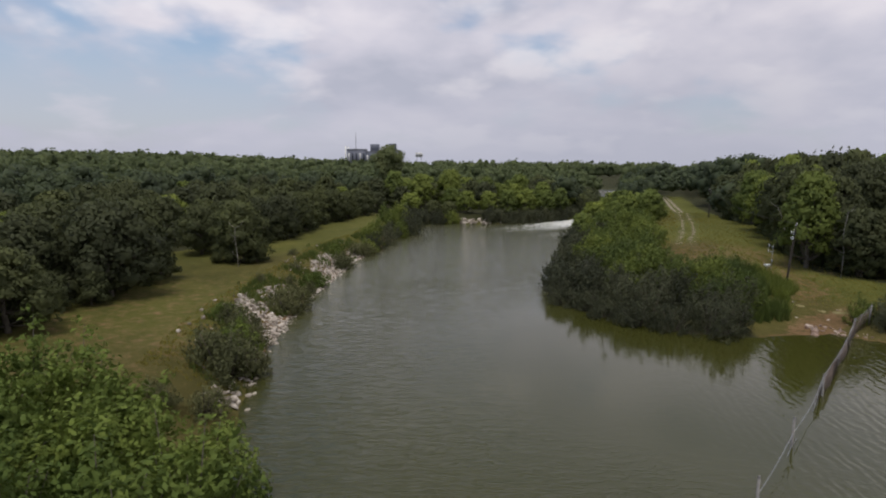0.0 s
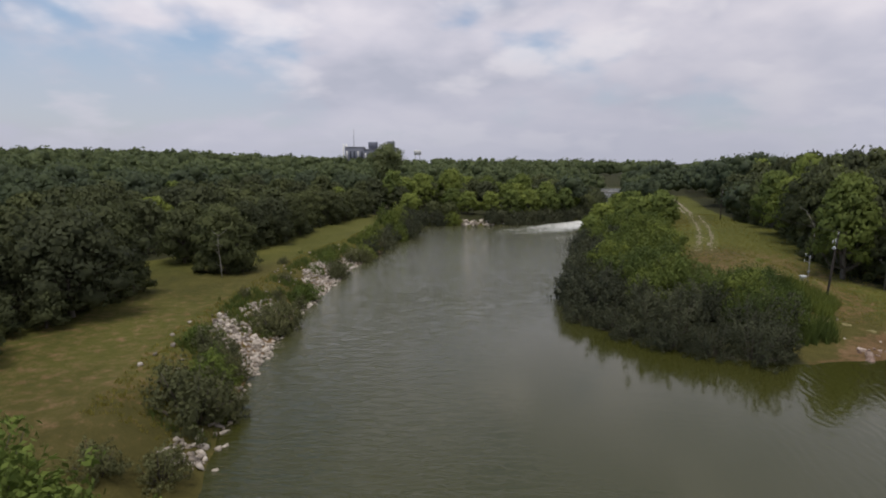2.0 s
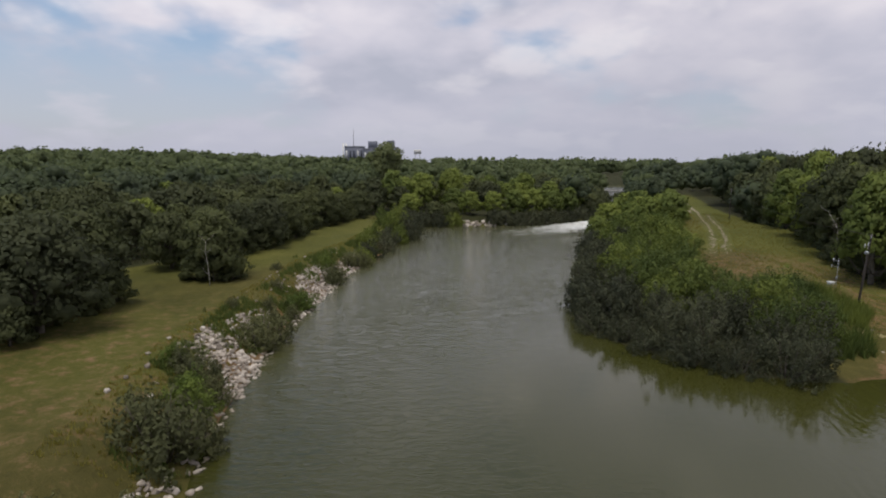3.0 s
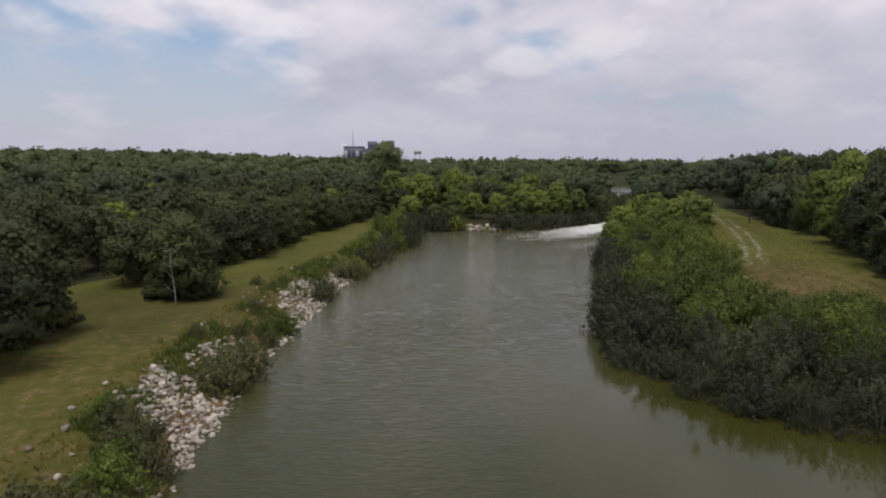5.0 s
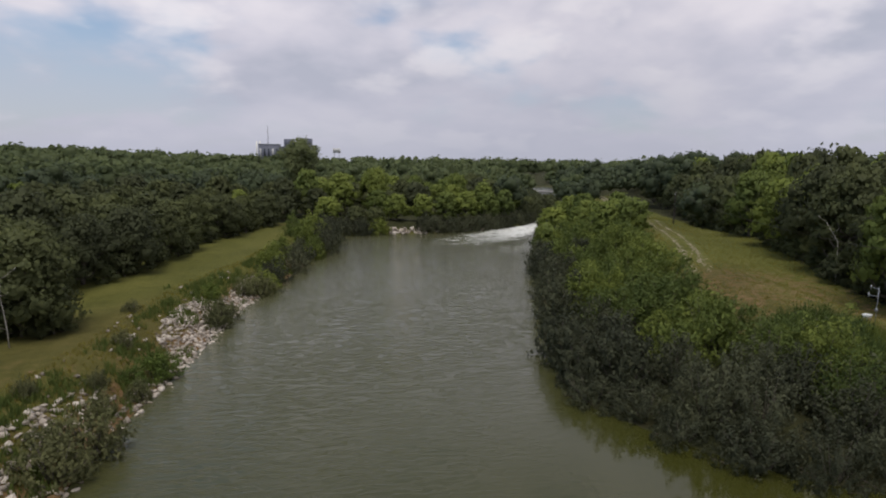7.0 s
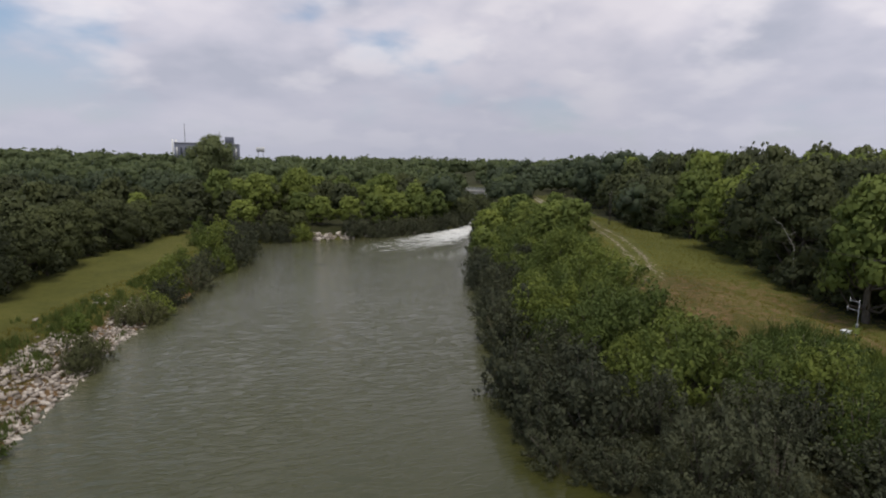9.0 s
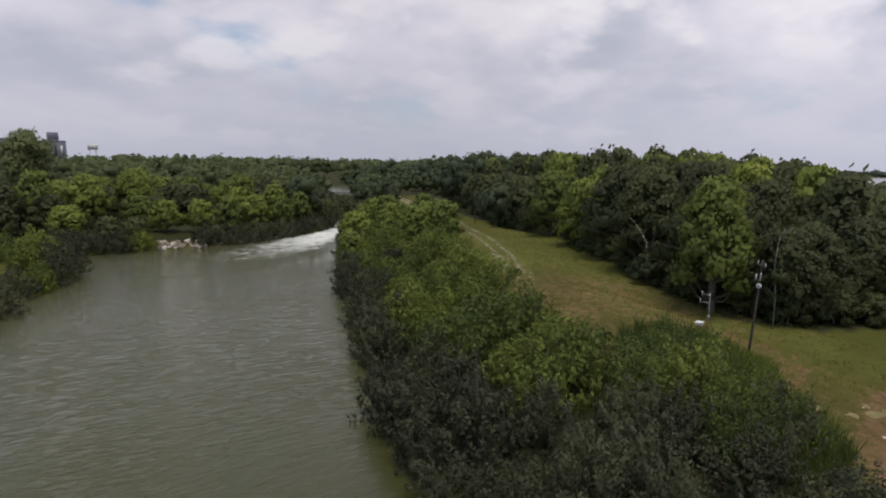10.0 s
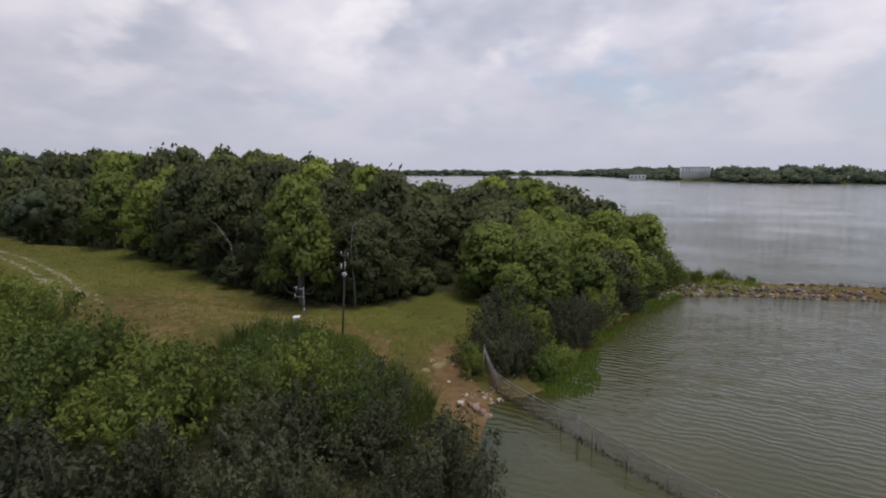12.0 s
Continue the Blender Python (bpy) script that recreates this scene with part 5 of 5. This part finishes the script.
def utility_pole(x, y, tall, label, fitted, lean=0.0):
    z = zat(x, y)
    ob = thing("utility_pole", pose(x, y, z, 0.8 * lean, lean), label, "utility pole")
    ts = np.linspace(0, 1, 6)
    part("shaft", Build().tube(np.stack([0.02 * np.sin(3 * ts), 0.015 * ts, ts * (tall + 0.4) - 0.4], 1), 0.08 - 0.025 * ts, 10), POLE_WOOD, ob, smooth=True)
    arm = part("crossarm", Build().box((-0.55, -0.05, tall - 0.42), (0.75, 0.05, tall - 0.31), 0.9, 0.012), POLE_WOOD, ob)
    for k, a in ((-0.45, 0), (0.65, 1)):
        cx, cy = k * math.cos(0.9), k * math.sin(0.9)
        part("insulator", Build().tube([(cx, cy, tall - 0.31), (cx, cy, tall - 0.24), (cx, cy, tall - 0.2), (cx, cy, tall - 0.13)], [0.018, 0.034, 0.022, 0.03], 8), CERAMIC, arm, "white ceramic insulator", True)
    if fitted:
        cutout = part("fuse_cutout", Build().tube([(-0.22, -0.12, tall - 1.25), (-0.26, -0.16, tall - 0.95), (-0.22, -0.12, tall - 0.7)], [0.024, 0.032, 0.024], 8), CERAMIC, ob, "white fuse cutout", True)
        part("bracket", Build().tube([(0, 0, tall - 1.0), (-0.24, -0.14, tall - 0.97)], 0.022, 6), STEEL, cutout)
        part("arrester", Build().tube([(-0.3, 0.1, tall - 1.2), (-0.3, 0.1, tall - 0.85)], [0.04, 0.03], 8), CERAMIC, ob, "pale surge arrester", True)
        zc = tall - 1.55
        n = np.array([-0.9, -0.42, 0.0])
        side = np.array([0.42, -0.9, 0.0])
        ang = np.linspace(0, 2 * np.pi, 19)
        mid = np.array([-0.25, -0.12, zc])
        ring = np.stack([mid + 0.125 * (math.cos(a) * side + math.sin(a) * np.array([0, 0, 1.0])) for a in ang])
        lamp = part("round_meter", Build().tube([mid - n * 0.06, mid + n * 0.04, mid + n * 0.1], [0.1, 0.1, 0.06], 16), GREY_PAINT, ob, "round grey meter", True)
        part("meter_rim", Build().tube(ring, 0.028, 6), WHITE, lamp, "white rim", True)
        part("conduit", Build().tube([(-0.13, -0.06, -0.2), (-0.13, -0.06, zc - 0.2)], 0.03, 6), POLE_WOOD, ob, smooth=True)
    return ob


utility_pole(35.1, 56.9, 6.3, "weathered leaning utility pole with meter and crossarm at the clearing", True, 2.7)
utility_pole(62.7, 131.0, 6.9, "weathered utility pole at the edge of the woods", False)
utility_pole(64.6, 134.5, 6.3, "second weathered utility pole at the edge of the woods", False)


def wire(label, a, b, sag):
    ts = np.linspace(0, 1, 24)
    p = np.array(a)[None] * (1 - ts[:, None]) + np.array(b)[None] * ts[:, None]
    p[:, 2] -= sag * 4 * ts * (1 - ts)
    ob = tagged(new("power_line", Build().tube(p, 0.008, 4).mesh("power_line", POLE_WOOD)), label, "cable", "power lines")


z1, z2 = zat(35.1, 56.9) + 6.3, zat(62.7, 131.0) + 6.9
wire("thin dark power line between the poles", (35.12, 56.31, z1 - 0.14), (62.42, 130.65, z2 - 0.13), 1.1)
wire("thin dark power line between the poles", (35.8, 57.17, z1 - 0.17), (63.1, 131.51, z2 - 0.13), 1.2)


def gauge_mast(x, y):
    z = zat(x, y)
    ob = thing("antenna_mast", pose(x, y, z), "thin galvanised mast with two short antenna arms", "antenna mast")
    part("mast", Build().tube([(0, 0, -0.3), (0, 0, 1.3), (0, 0, 2.6)], [0.026, 0.022, 0.018], 8), STEEL, ob, smooth=True)
    for zz, l in ((2.45, 0.55), (1.9, 0.66)):
        arm = part("arm", Build().tube([(0, 0, zz), (-0.1 * l, l, zz + 0.02)], 0.018, 6), STEEL, ob, smooth=True)
        part("antenna", Build().tube([(-0.1 * l, l, zz - 0.12), (-0.1 * l, l, zz + 0.2)], 0.02, 6), WHITE, arm, "white antenna rod", True)
    part("junction_box", Build().box((-0.09, -0.07, 0.85), (0.05, 0.07, 1.1), 0.2, 0.02), GREY_PAINT, ob)


def instrument_table(x, y):
    z = zat(x, y)
    ob = thing("instrument_shelter", pose(x, y, z, 0, 0, 15) @ Matrix.Scale(0.6, 4), "white metal instrument shelter on short legs", "instrument shelter")
    part("cabinet", Build().box((-0.42, -0.3, 0.42), (0.42, 0.3, 0.72), 0, 0.03), WHITE, ob)
    part("lid", Build().box((-0.5, -0.38, 0.72), (0.5, 0.38, 0.8), 0, 0.03), WHITE, ob, "white overhanging lid")
    for sx in (-0.34, 0.34):
        for sy in (-0.22, 0.22):
            part("leg", Build().tube([(sx, sy, -0.2), (sx, sy, 0.43)], 0.03, 6), STEEL, ob, smooth=True)


gauge_mast(35.25, 59.85)
instrument_table(35.2, 60.45)

# ---- fence in the water ----


def water_fence():
    line = np.array([(36.1, 47.4), (34.0, 46.0), (29.5, 41.0), (23.0, 33.6), (17.4, 27.6), (13.0, 22.6)])
    tall = (1.75, 1.2, 1.12, 1.3, 1.45, 1.4)
    ob = thing("chain_link_fence", pose(0, 0, 0), "sagging rusty chain-link fence running out into the water", "fence")
    seg = np.linalg.norm(np.diff(line, axis=0), axis=1)
    at = np.concatenate([[0], np.cumsum(seg)])
    ground = lambda q: max(zat(*q), -0.25)
    tops = []
    for k, q in enumerate(line):
        top = max(zat(*q), 0) + tall[k]
        lean = 0.08 * math.sin(3 * k + 1)
        post = part("post", Build().tube([(q[0], q[1], zat(*q) - 0.3), (q[0] + lean, q[1] - lean, top)], [0.06, 0.055], 8), POST_WOOD, ob, "weathered grey post", True)
        part("post_cap", Build().tube([(q[0] + lean, q[1] - lean, top), (q[0] + lean, q[1] - lean, top + 0.05)], [0.07, 0.03], 8), POST_WOOD, post)
        tops.append((q[0] + lean, q[1] - lean, top))
    tops = np.array(tops)
    n = 120
    s = np.linspace(0, at[-1], n)
    run = np.stack([np.interp(s, at, tops[:, k]) for k in range(3)], 1)
    u = (s[:, None] - at[None, :-1]) / seg[None]
    k = np.clip(np.searchsorted(at, s, "right") - 1, 0, len(seg) - 1)
    f = u[np.arange(n), k]
    dip = 0.22 * 4 * f * (1 - f)
    dip = dip + 1.1 * ease((s - at[3] + 1) / 5)
    upper, lower = run.copy(), run.copy()
    upper[:, 2] -= 0.06 + dip * 0.6
    lower[:, 2] -= 0.22 + dip
    part("top_cable", Build().tube(upper, 0.014, 5), STEEL, ob, "pale slack cable", True)
    part("second_cable", Build().tube(lower, 0.012, 5), STEEL, ob, "pale slack cable", True)
    for a in np.arange(1.6, at[3] + 3, 2.15):
        q = np.array([np.interp(a, s, upper[:, c]) for c in range(3)])
        foot = max(zat(q[0], q[1]), -0.3) - 0.2
        part("stake", Build().tube([(q[0] + 0.05 * math.sin(9 * a), q[1], foot), (q[0], q[1], q[2] + 0.08)], [0.03, 0.026], 6), POST_WOOD, ob, "thin grey stake", True)
    # woven wire: two families of slanting strands between cable and water
    mesh = Build()
    side = np.array([0.72, -0.69])
    for sign in (1, -1):
        for a in np.arange(0, at[3] + 2.0, 0.095):
            b = a + sign * 1.0
            if not 0 < b < at[-1] - 0.02:
                continue
            p0 = np.array([np.interp(a, s, upper[:, c]) for c in range(3)])
            p1 = np.array([np.interp(b, s, upper[:, c]) for c in range(3)])
            foot = max(zat(p1[0], p1[1]), -0.12)
            sway = 0.12 * math.sin(a * 0.9)
            p1 = np.array([p1[0] + side[0] * sway, p1[1] + side[1] * sway, foot])
            mesh.tube([p0, p1], 0.0062, 3)
    part("wire_mesh", mesh, RUSTY, ob, "rusty woven wire mesh")
    # weed and twigs caught along the waterline
    r = np.random.default_rng(71)
    weed = Build()
    q = np.array([[np.interp(a, s, upper[:, c]) for c in range(2)] for a in r.uniform(1, at[3] - 2, 260)])
    p = np.column_stack([q + r.normal(size=(260, 2)) * 0.06, np.abs(r.normal(size=260)) * 0.1 + 0.02])
    leaf_cards(weed, r, p, unit(r, 260), 0.09)
    tagged(part("caught_weed", weed, BARK, ob, "dry brown weed caught in the wire"), kind="stuff")


water_fence()

# ---- dead trees ----


def snag(x, y, base, pts, thick, label, mat=DEADWOOD, twigs=6):
    ob = thing("dead_tree", pose(x, y, base), label, "dead tree")
    r = np.random.default_rng(int(abs(x * 10)))
    pts = np.array(pts, float)
    part("trunk", Build().tube(pts, np.linspace(thick, thick * 0.35, len(pts)), 6), mat, ob, smooth=True)
    for k in range(twigs):
        i = int(r.integers(1, len(pts)))
        d = unit(r, 1)[0] * np.array([1, 1, 0.5]) + np.array([0, 0, 0.4])
        part("branch", Build().tube([pts[i], pts[i] + d * r.uniform(0.25, 0.5), pts[i] + d * r.uniform(0.5, 0.95) + np.array([0, 0, 0.2])], [thick * 0.5, thick * 0.3, 0.01], 5), mat, ob, smooth=True)


snag(44.2, 72.6, zat(44.2, 72.6), [(0, 0, -0.2), (0.1, 0.2, 2.5), (0.3, 0.5, 4.0), (0.0, 1.0, 4.9), (-0.3, 1.5, 5.9)], 0.04, "pale bare dead tree at the edge of the woods")
snag(-20.9, 63.0, zat(-20.9, 63.0), [(0, 0, -0.2), (-0.08, 0.1, 1.1), (-0.2, 0.15, 2.2), (-0.32, 0.15, 3.2), (-0.22, 0.1, 4.2)], 0.042, "slender pale dead trunk before a dark oak", DEADWOOD, 6)
snag(42.4, 59.6, zat(42.4, 59.6), [(0, 0, -0.2), (0.1, 0.1, 2.6), (0.0, 0.3, 4.8), (0.2, 0.2, 6.8)], 0.05, "tall grey dead trunk behind the utility pole", POST_WOOD, 4)
snag(58.0, 45.2, zat(58.0, 45.2), [(0, 0, -0.2), (0.05, 0, 3), (0.0, 0.1, 6.3)], 0.12, "dark bare trunk standing over the scrub", POLE_WOOD, 1)

# ---- reeds and grasses ----


def blades(name, label, pts, tall, width, mat, seed, per=5, category="grass"):
    """Tufts of standing blades."""
    r = np.random.default_rng(seed)
    base = np.repeat(np.column_stack([pts, np.maximum(height(pts), -0.05)]), per, axis=0)
    n = len(base)
    base[:, :2] += r.normal(size=(n, 2)) * width * 2.2
    a = r.uniform(0, 6.28, n)
    h = (tall * r.uniform(0.45, 1.2, n))
    lean = r.normal(size=(n, 2)) * (h * 0.28)[:, None]
    w = np.stack([np.cos(a), np.sin(a)], 1) * width
    v = np.stack([np.column_stack([base[:, :2] - w, base[:, 2] - 0.03]), np.column_stack([base[:, :2] + w, base[:, 2] - 0.03]), np.column_stack([base[:, :2] + lean, base[:, 2] + h])], 1)
    b = Build()
    b.add(v.reshape(-1, 3), None, np.arange(3 * n).reshape(-1, 3))
    tagged(new(name, b.mesh(name, mat)), label, category, kind="stuff")


r = np.random.default_rng(81)
p = np.column_stack([r.uniform(34, 70, 9000), r.uniform(33, 47, 9000)])
d = inland(p)
fringe = (d > -0.9) & (d < 0.6) & (p[:, 0] > 34.8) & (p[:, 0] < 66) & (waves(p, 0.7, 88) > -0.1)
patch = (np.hypot((p[:, 0] - 37.6) / 3.2, (p[:, 1] - 42.2) / 2.0) < 1)
blades("reeds", "bright green reeds standing in the shallow lake edge", p[fringe | patch], 0.26, 0.05, REED, 82, 6, "reeds")
p = np.column_stack([r.uniform(-24, -10, 15000), r.uniform(32, 130, 15000)])
d = inland(p)
p = p[(d > 1.5) & (r.uniform(0, 1, 15000) < np.where(d < 5.5, 0.7, 0.0))]
blades("bank_grass", "dry olive grass and weeds along the bank", p, 0.2, 0.03, GRASS_BLADE, 83, 5)
p = np.column_stack([r.uniform(-20, -8, 9000), r.uniform(33, 105, 9000)])
d = inland(p)
rocky = (np.abs(p[:, 1] - 46.4) < 3.6) & (d < 4.6) | (np.abs(p[:, 1] - 71.6) < 5.4) & (d < 3.6)
tuft = waves(p, 0.9, 95) + 0.5 * waves(p, 2.2, 96)
blades("bank_weeds", "rank olive and straw weeds among the bank stones", p[(d > 0.2) & (d < 6.2) & (tuft > np.where(rocky, 0.42, np.where((d < 4.6) & (p[:, 1] > 42) | (d < 3), -0.2, 0.75)))], 0.5, 0.04, WEED, 97, 7, "weeds")
p = np.column_stack([r.uniform(24, 70, 22000), r.uniform(46, 150, 22000)])
d = inland(p)
side = seg_distance(p, TRACK)
near_track = (p[:, 1] > 74) & (np.abs(side - 0.85) < 0.75)
clear = (d > 2.5) & ~near_track & (seg_distance(p, ROAD) > 0.9) & (np.hypot(p[:, 0] - 33.5, p[:, 1] - 48.5) > 3.2)
strip = (seg_distance(p, WOODS_EDGE) < 14) & (p[:, 0] < 34 + 0.42 * (p[:, 1] - 50) + 9)
blades("clearing_grass", "uneven olive and straw-coloured meadow grass", p[clear & strip], 0.15, 0.03, GRASS_BLADE, 84, 4)
p = np.column_stack([r.uniform(22, 36, 5200), r.uniform(46, 66, 5200)])
off_road = (inland(p) > 3) & (seg_distance(p, ROAD) > 1.0)
rank = seg_distance(p, np.array([(27, 47), (29.4, 52), (30.5, 60)])) < 2.4
blades("tall_weeds", "tall feathery green weeds beside the bushes", p[off_road & rank & (r.uniform(0, 1, 5200) < 0.55)], 1.4, 0.04, FEATHER, 85, 9, "weeds")
slope = inside(p, np.array([(28, 49.6), (29.0, 56), (29.5, 61), (32, 61), (34.8, 58.4), (35.6, 55.8), (33.4, 53.6), (31.6, 50.6), (30.2, 49.2)]))
blades("meadow_weeds", "soft green meadow weeds round the foot of the pole", p[off_road & slope & ~rank], 0.95, 0.035, GREENBUSH, 87, 12, "weeds")
p = np.column_stack([r.uniform(66, 80, 3000), r.uniform(-45, 34, 3000)])
d = inland(p)
blades("jetty_grass", "straggling green grass on top of the jetty", p[(d > 1.5) & (r.uniform(0, 1, 3000) < np.where(p[:, 1] > 24, 0.8, 0.12))], 0.5, 0.05, GREENBUSH, 86, 5)
for x, y, s, k in ((38.6, 43.3, 0.55, 1), (37.0, 43.6, 0.5, 0), (40.2, 42.6, 0.4, 1), (71.5, 31, 0.5, 0), (74, 28, 0.42, 1), (73, 25, 0.3, 0), (69.2, 34.4, 1.05, 1), (71.4, 34.0, 0.85, 0), (73.6, 33.2, 0.7, 1)):
    (limes if x < 41 else greens)[k].place(x, y, s, 0.9, rng.uniform(0, 360), 0.15)
willows[1].place(36.9, 46.3, 0.62, 1.1, 70, 0.15)
greens[0].place(35.4, 47.9, 0.42, 1.2, 10, 0.1)
for x, y, s, k in ((36.9, 48.6, 0.55, 0), (38.4, 47.0, 0.75, 1), (39.2, 45.2, 0.85, 2), (40.8, 47.4, 0.95, 1), (42.4, 45.6, 1.0, 0), (37.5, 45.3, 0.7, 2), (44.0, 43.2, 0.7, 1), (46.8, 42.8, 0.85, 2), (49.5, 42.0, 0.8, 1), (52.2, 41.0, 0.9, 0), (54.8, 40.2, 0.75, 2), (57.5, 39.2, 0.85, 1), (60.3, 38.0, 0.7, 0), (63.0, 37.2, 0.7, 2)):
    (willows if k else greens)[min(k, 2) if k else 0].place(x, y, s, 1.0, rng.uniform(0, 360), 0.2)

# ---- buildings and works far off ----


def windowed_block(name, label, category, m, size, storeys, bays, wall, pane, roof_h=0.8):
    """A block with recessed windows between piers on its front, which looks along -y."""
    w, dep, h = size
    ob = thing(name, m, label, category)
    part("wall", Build().box((-w / 2, -dep / 2 + 0.5, -6), (w / 2, dep / 2, h), 0, 0.1), wall, ob)
    part("roof", Build().box((-w / 2 - 0.5, -dep / 2 - 0.3, h + 0.004), (w / 2 + 0.5, dep / 2 + 0.5, h + roof_h), 0, 0.15), ROOF, ob)
    bay = w / bays
    for k in range(bays + 1):
        x = -w / 2 + k * bay
        part("pier", Build().box((x - bay * 0.16, -dep / 2, -6), (x + bay * 0.16, -dep / 2 + 0.496, h), 0, 0.05), wall, ob)
    for s in range(storeys):
        z0 = h * (s + 0.25) / storeys
        for k in range(bays):
            x = -w / 2 + (k + 0.5) * bay
            part("window", Build().box((x - bay * 0.2, -dep / 2 + 0.3, z0), (x + bay * 0.2, -dep / 2 + 0.49, z0 + h * 0.42 / storeys), 0, 0.02), pane, ob, "dark recessed window")
    return ob


windowed_block("hotel", "pale multi-storey hotel on the wooded far shore", "hotel", pose(850, -53, 10.0, 0, 0, -87), (36, 14, 9.0), 3, 9, PALE_WALL, DARK_GLASS)
windowed_block("boathouse", "pale low boathouse at the far waterside", "boathouse", pose(985, 19, 2.2, 0, 0, -89), (24, 12, 6.0), 1, 4, PALE_WALL, DARK_GLASS)
for x, y, w in ((722, -131, 12), (708, -196, 16)):
    windowed_block("house", "small pale house among trees on the far shore", "house", pose(x, y, max(zat(x, y), 0.5) + 1.5, 0, 0, -90), (w, 8, 3.6), 1, 4, PALE_WALL, DARK_GLASS, 1.2)


def power_plant():
    y0 = 800
    z = 16.0
    ob = thing("power_plant", pose(-100, y0, z), "grey industrial power plant above the distant woods", "power plant")
    for x0, x1, h, dep in ((-30, -4, 25, 20), (-4, 24, 22, 18), (22, 44, 24, 22)):
        block = part("boiler_house", Build().box((x0, -dep / 2, -8), (x1, dep / 2, h), 0, 0.3), PLANT_WALL, ob, "grey clad block")
        n = max(3, int((x1 - x0) / 4.5))
        for k in range(n):
            xm = x0 + (k + 0.5) * (x1 - x0) / n
            part("louvre", Build().box((xm - 1.1, -dep / 2 - 0.3, h * 0.35), (xm + 1.1, -dep / 2 - 0.004, h * 0.8), 0, 0.1), DARK_GLASS if k % 3 else PALE_WALL, block, "tall louvred opening")
        part("parapet", Build().box((x0 - 0.4, -dep / 2 - 0.4, h + 0.004), (x1 + 0.4, dep / 2 + 0.4, h + 1.0), 0, 0.2), ROOF, block)
    part("penthouse", Build().box((2, -6, 22), (14, 6, 33), 0, 0.3), PLANT_WALL, ob, "grey roof house")
    part("penthouse", Build().box((28, -6, 24), (38, 6, 34), 0, 0.3), PLANT_WALL, ob, "grey roof house")
    for x in (-33.5, -29.5):
        part("stack", Build().tube([(x, 0, -8), (x, 0, 30)], [1.2, 1.0], 10), PALE_WALL, ob, "pale steel stack", True)
    part("mast", Build().tube([(-19, 0, 20), (-19, 0, 36), (-19, 0, 50)], [0.5, 0.4, 0.25], 6), ROOF, ob, "thin tall mast")


def sign_tower():
    ob = thing("billboard", pose(-30, 800, 12), "raised pale billboard on posts above the distant trees", "billboard")
    panel = part("panel", Build().box((-5, -0.4, 20.5), (5, 0.4, 26), 0, 0.1), PALE_WALL, ob)
    part("panel_frame", Build().box((-5.3, -0.3, 20.1), (5.3, 0.3, 20.5), 0, 0.05), ROOF, panel)
    for x in (-3, 3):
        part("post", Build().tube([(x, 0.6, -6), (x, 0.6, 25)], 0.45, 8), STEEL, ob, smooth=True)


power_plant()
sign_tower()


def low_bridge():
    """Deck with rails where the channel opens into a pool."""
    ob = thing("low_bridge", pose(101, 334, 0.6, 0, 0, -20), "pale concrete low bridge crossing the narrow channel", "bridge")
    deck = part("deck", Build().box((-11, -1.5, 0), (11, 1.5, 0.45), 0, 0.05), CONCRETE, ob)
    for sy in (-1.4, 1.4):
        part("girder", Build().box((-11, sy - 0.15, -0.4), (11, sy + 0.15, -0.004), 0, 0.02), CONCRETE, deck)
        rail = part("railing", Build().tube([(-11, sy, 1.2), (11, sy, 1.2)], 0.05, 6), STEEL, ob, "pale steel rail")
        for k in range(9):
            part("baluster", Build().tube([(-11 + 2.75 * k, sy, 0.4), (-11 + 2.75 * k, sy, 1.2)], 0.05, 5), STEEL, rail)
    for x in (-10, -3.4, 3.4, 10):
        part("pier", Build().box((x - 0.3, -1.2, -4), (x + 0.3, 1.2, -0.404), 0, 0.1), CONCRETE, ob)


low_bridge()
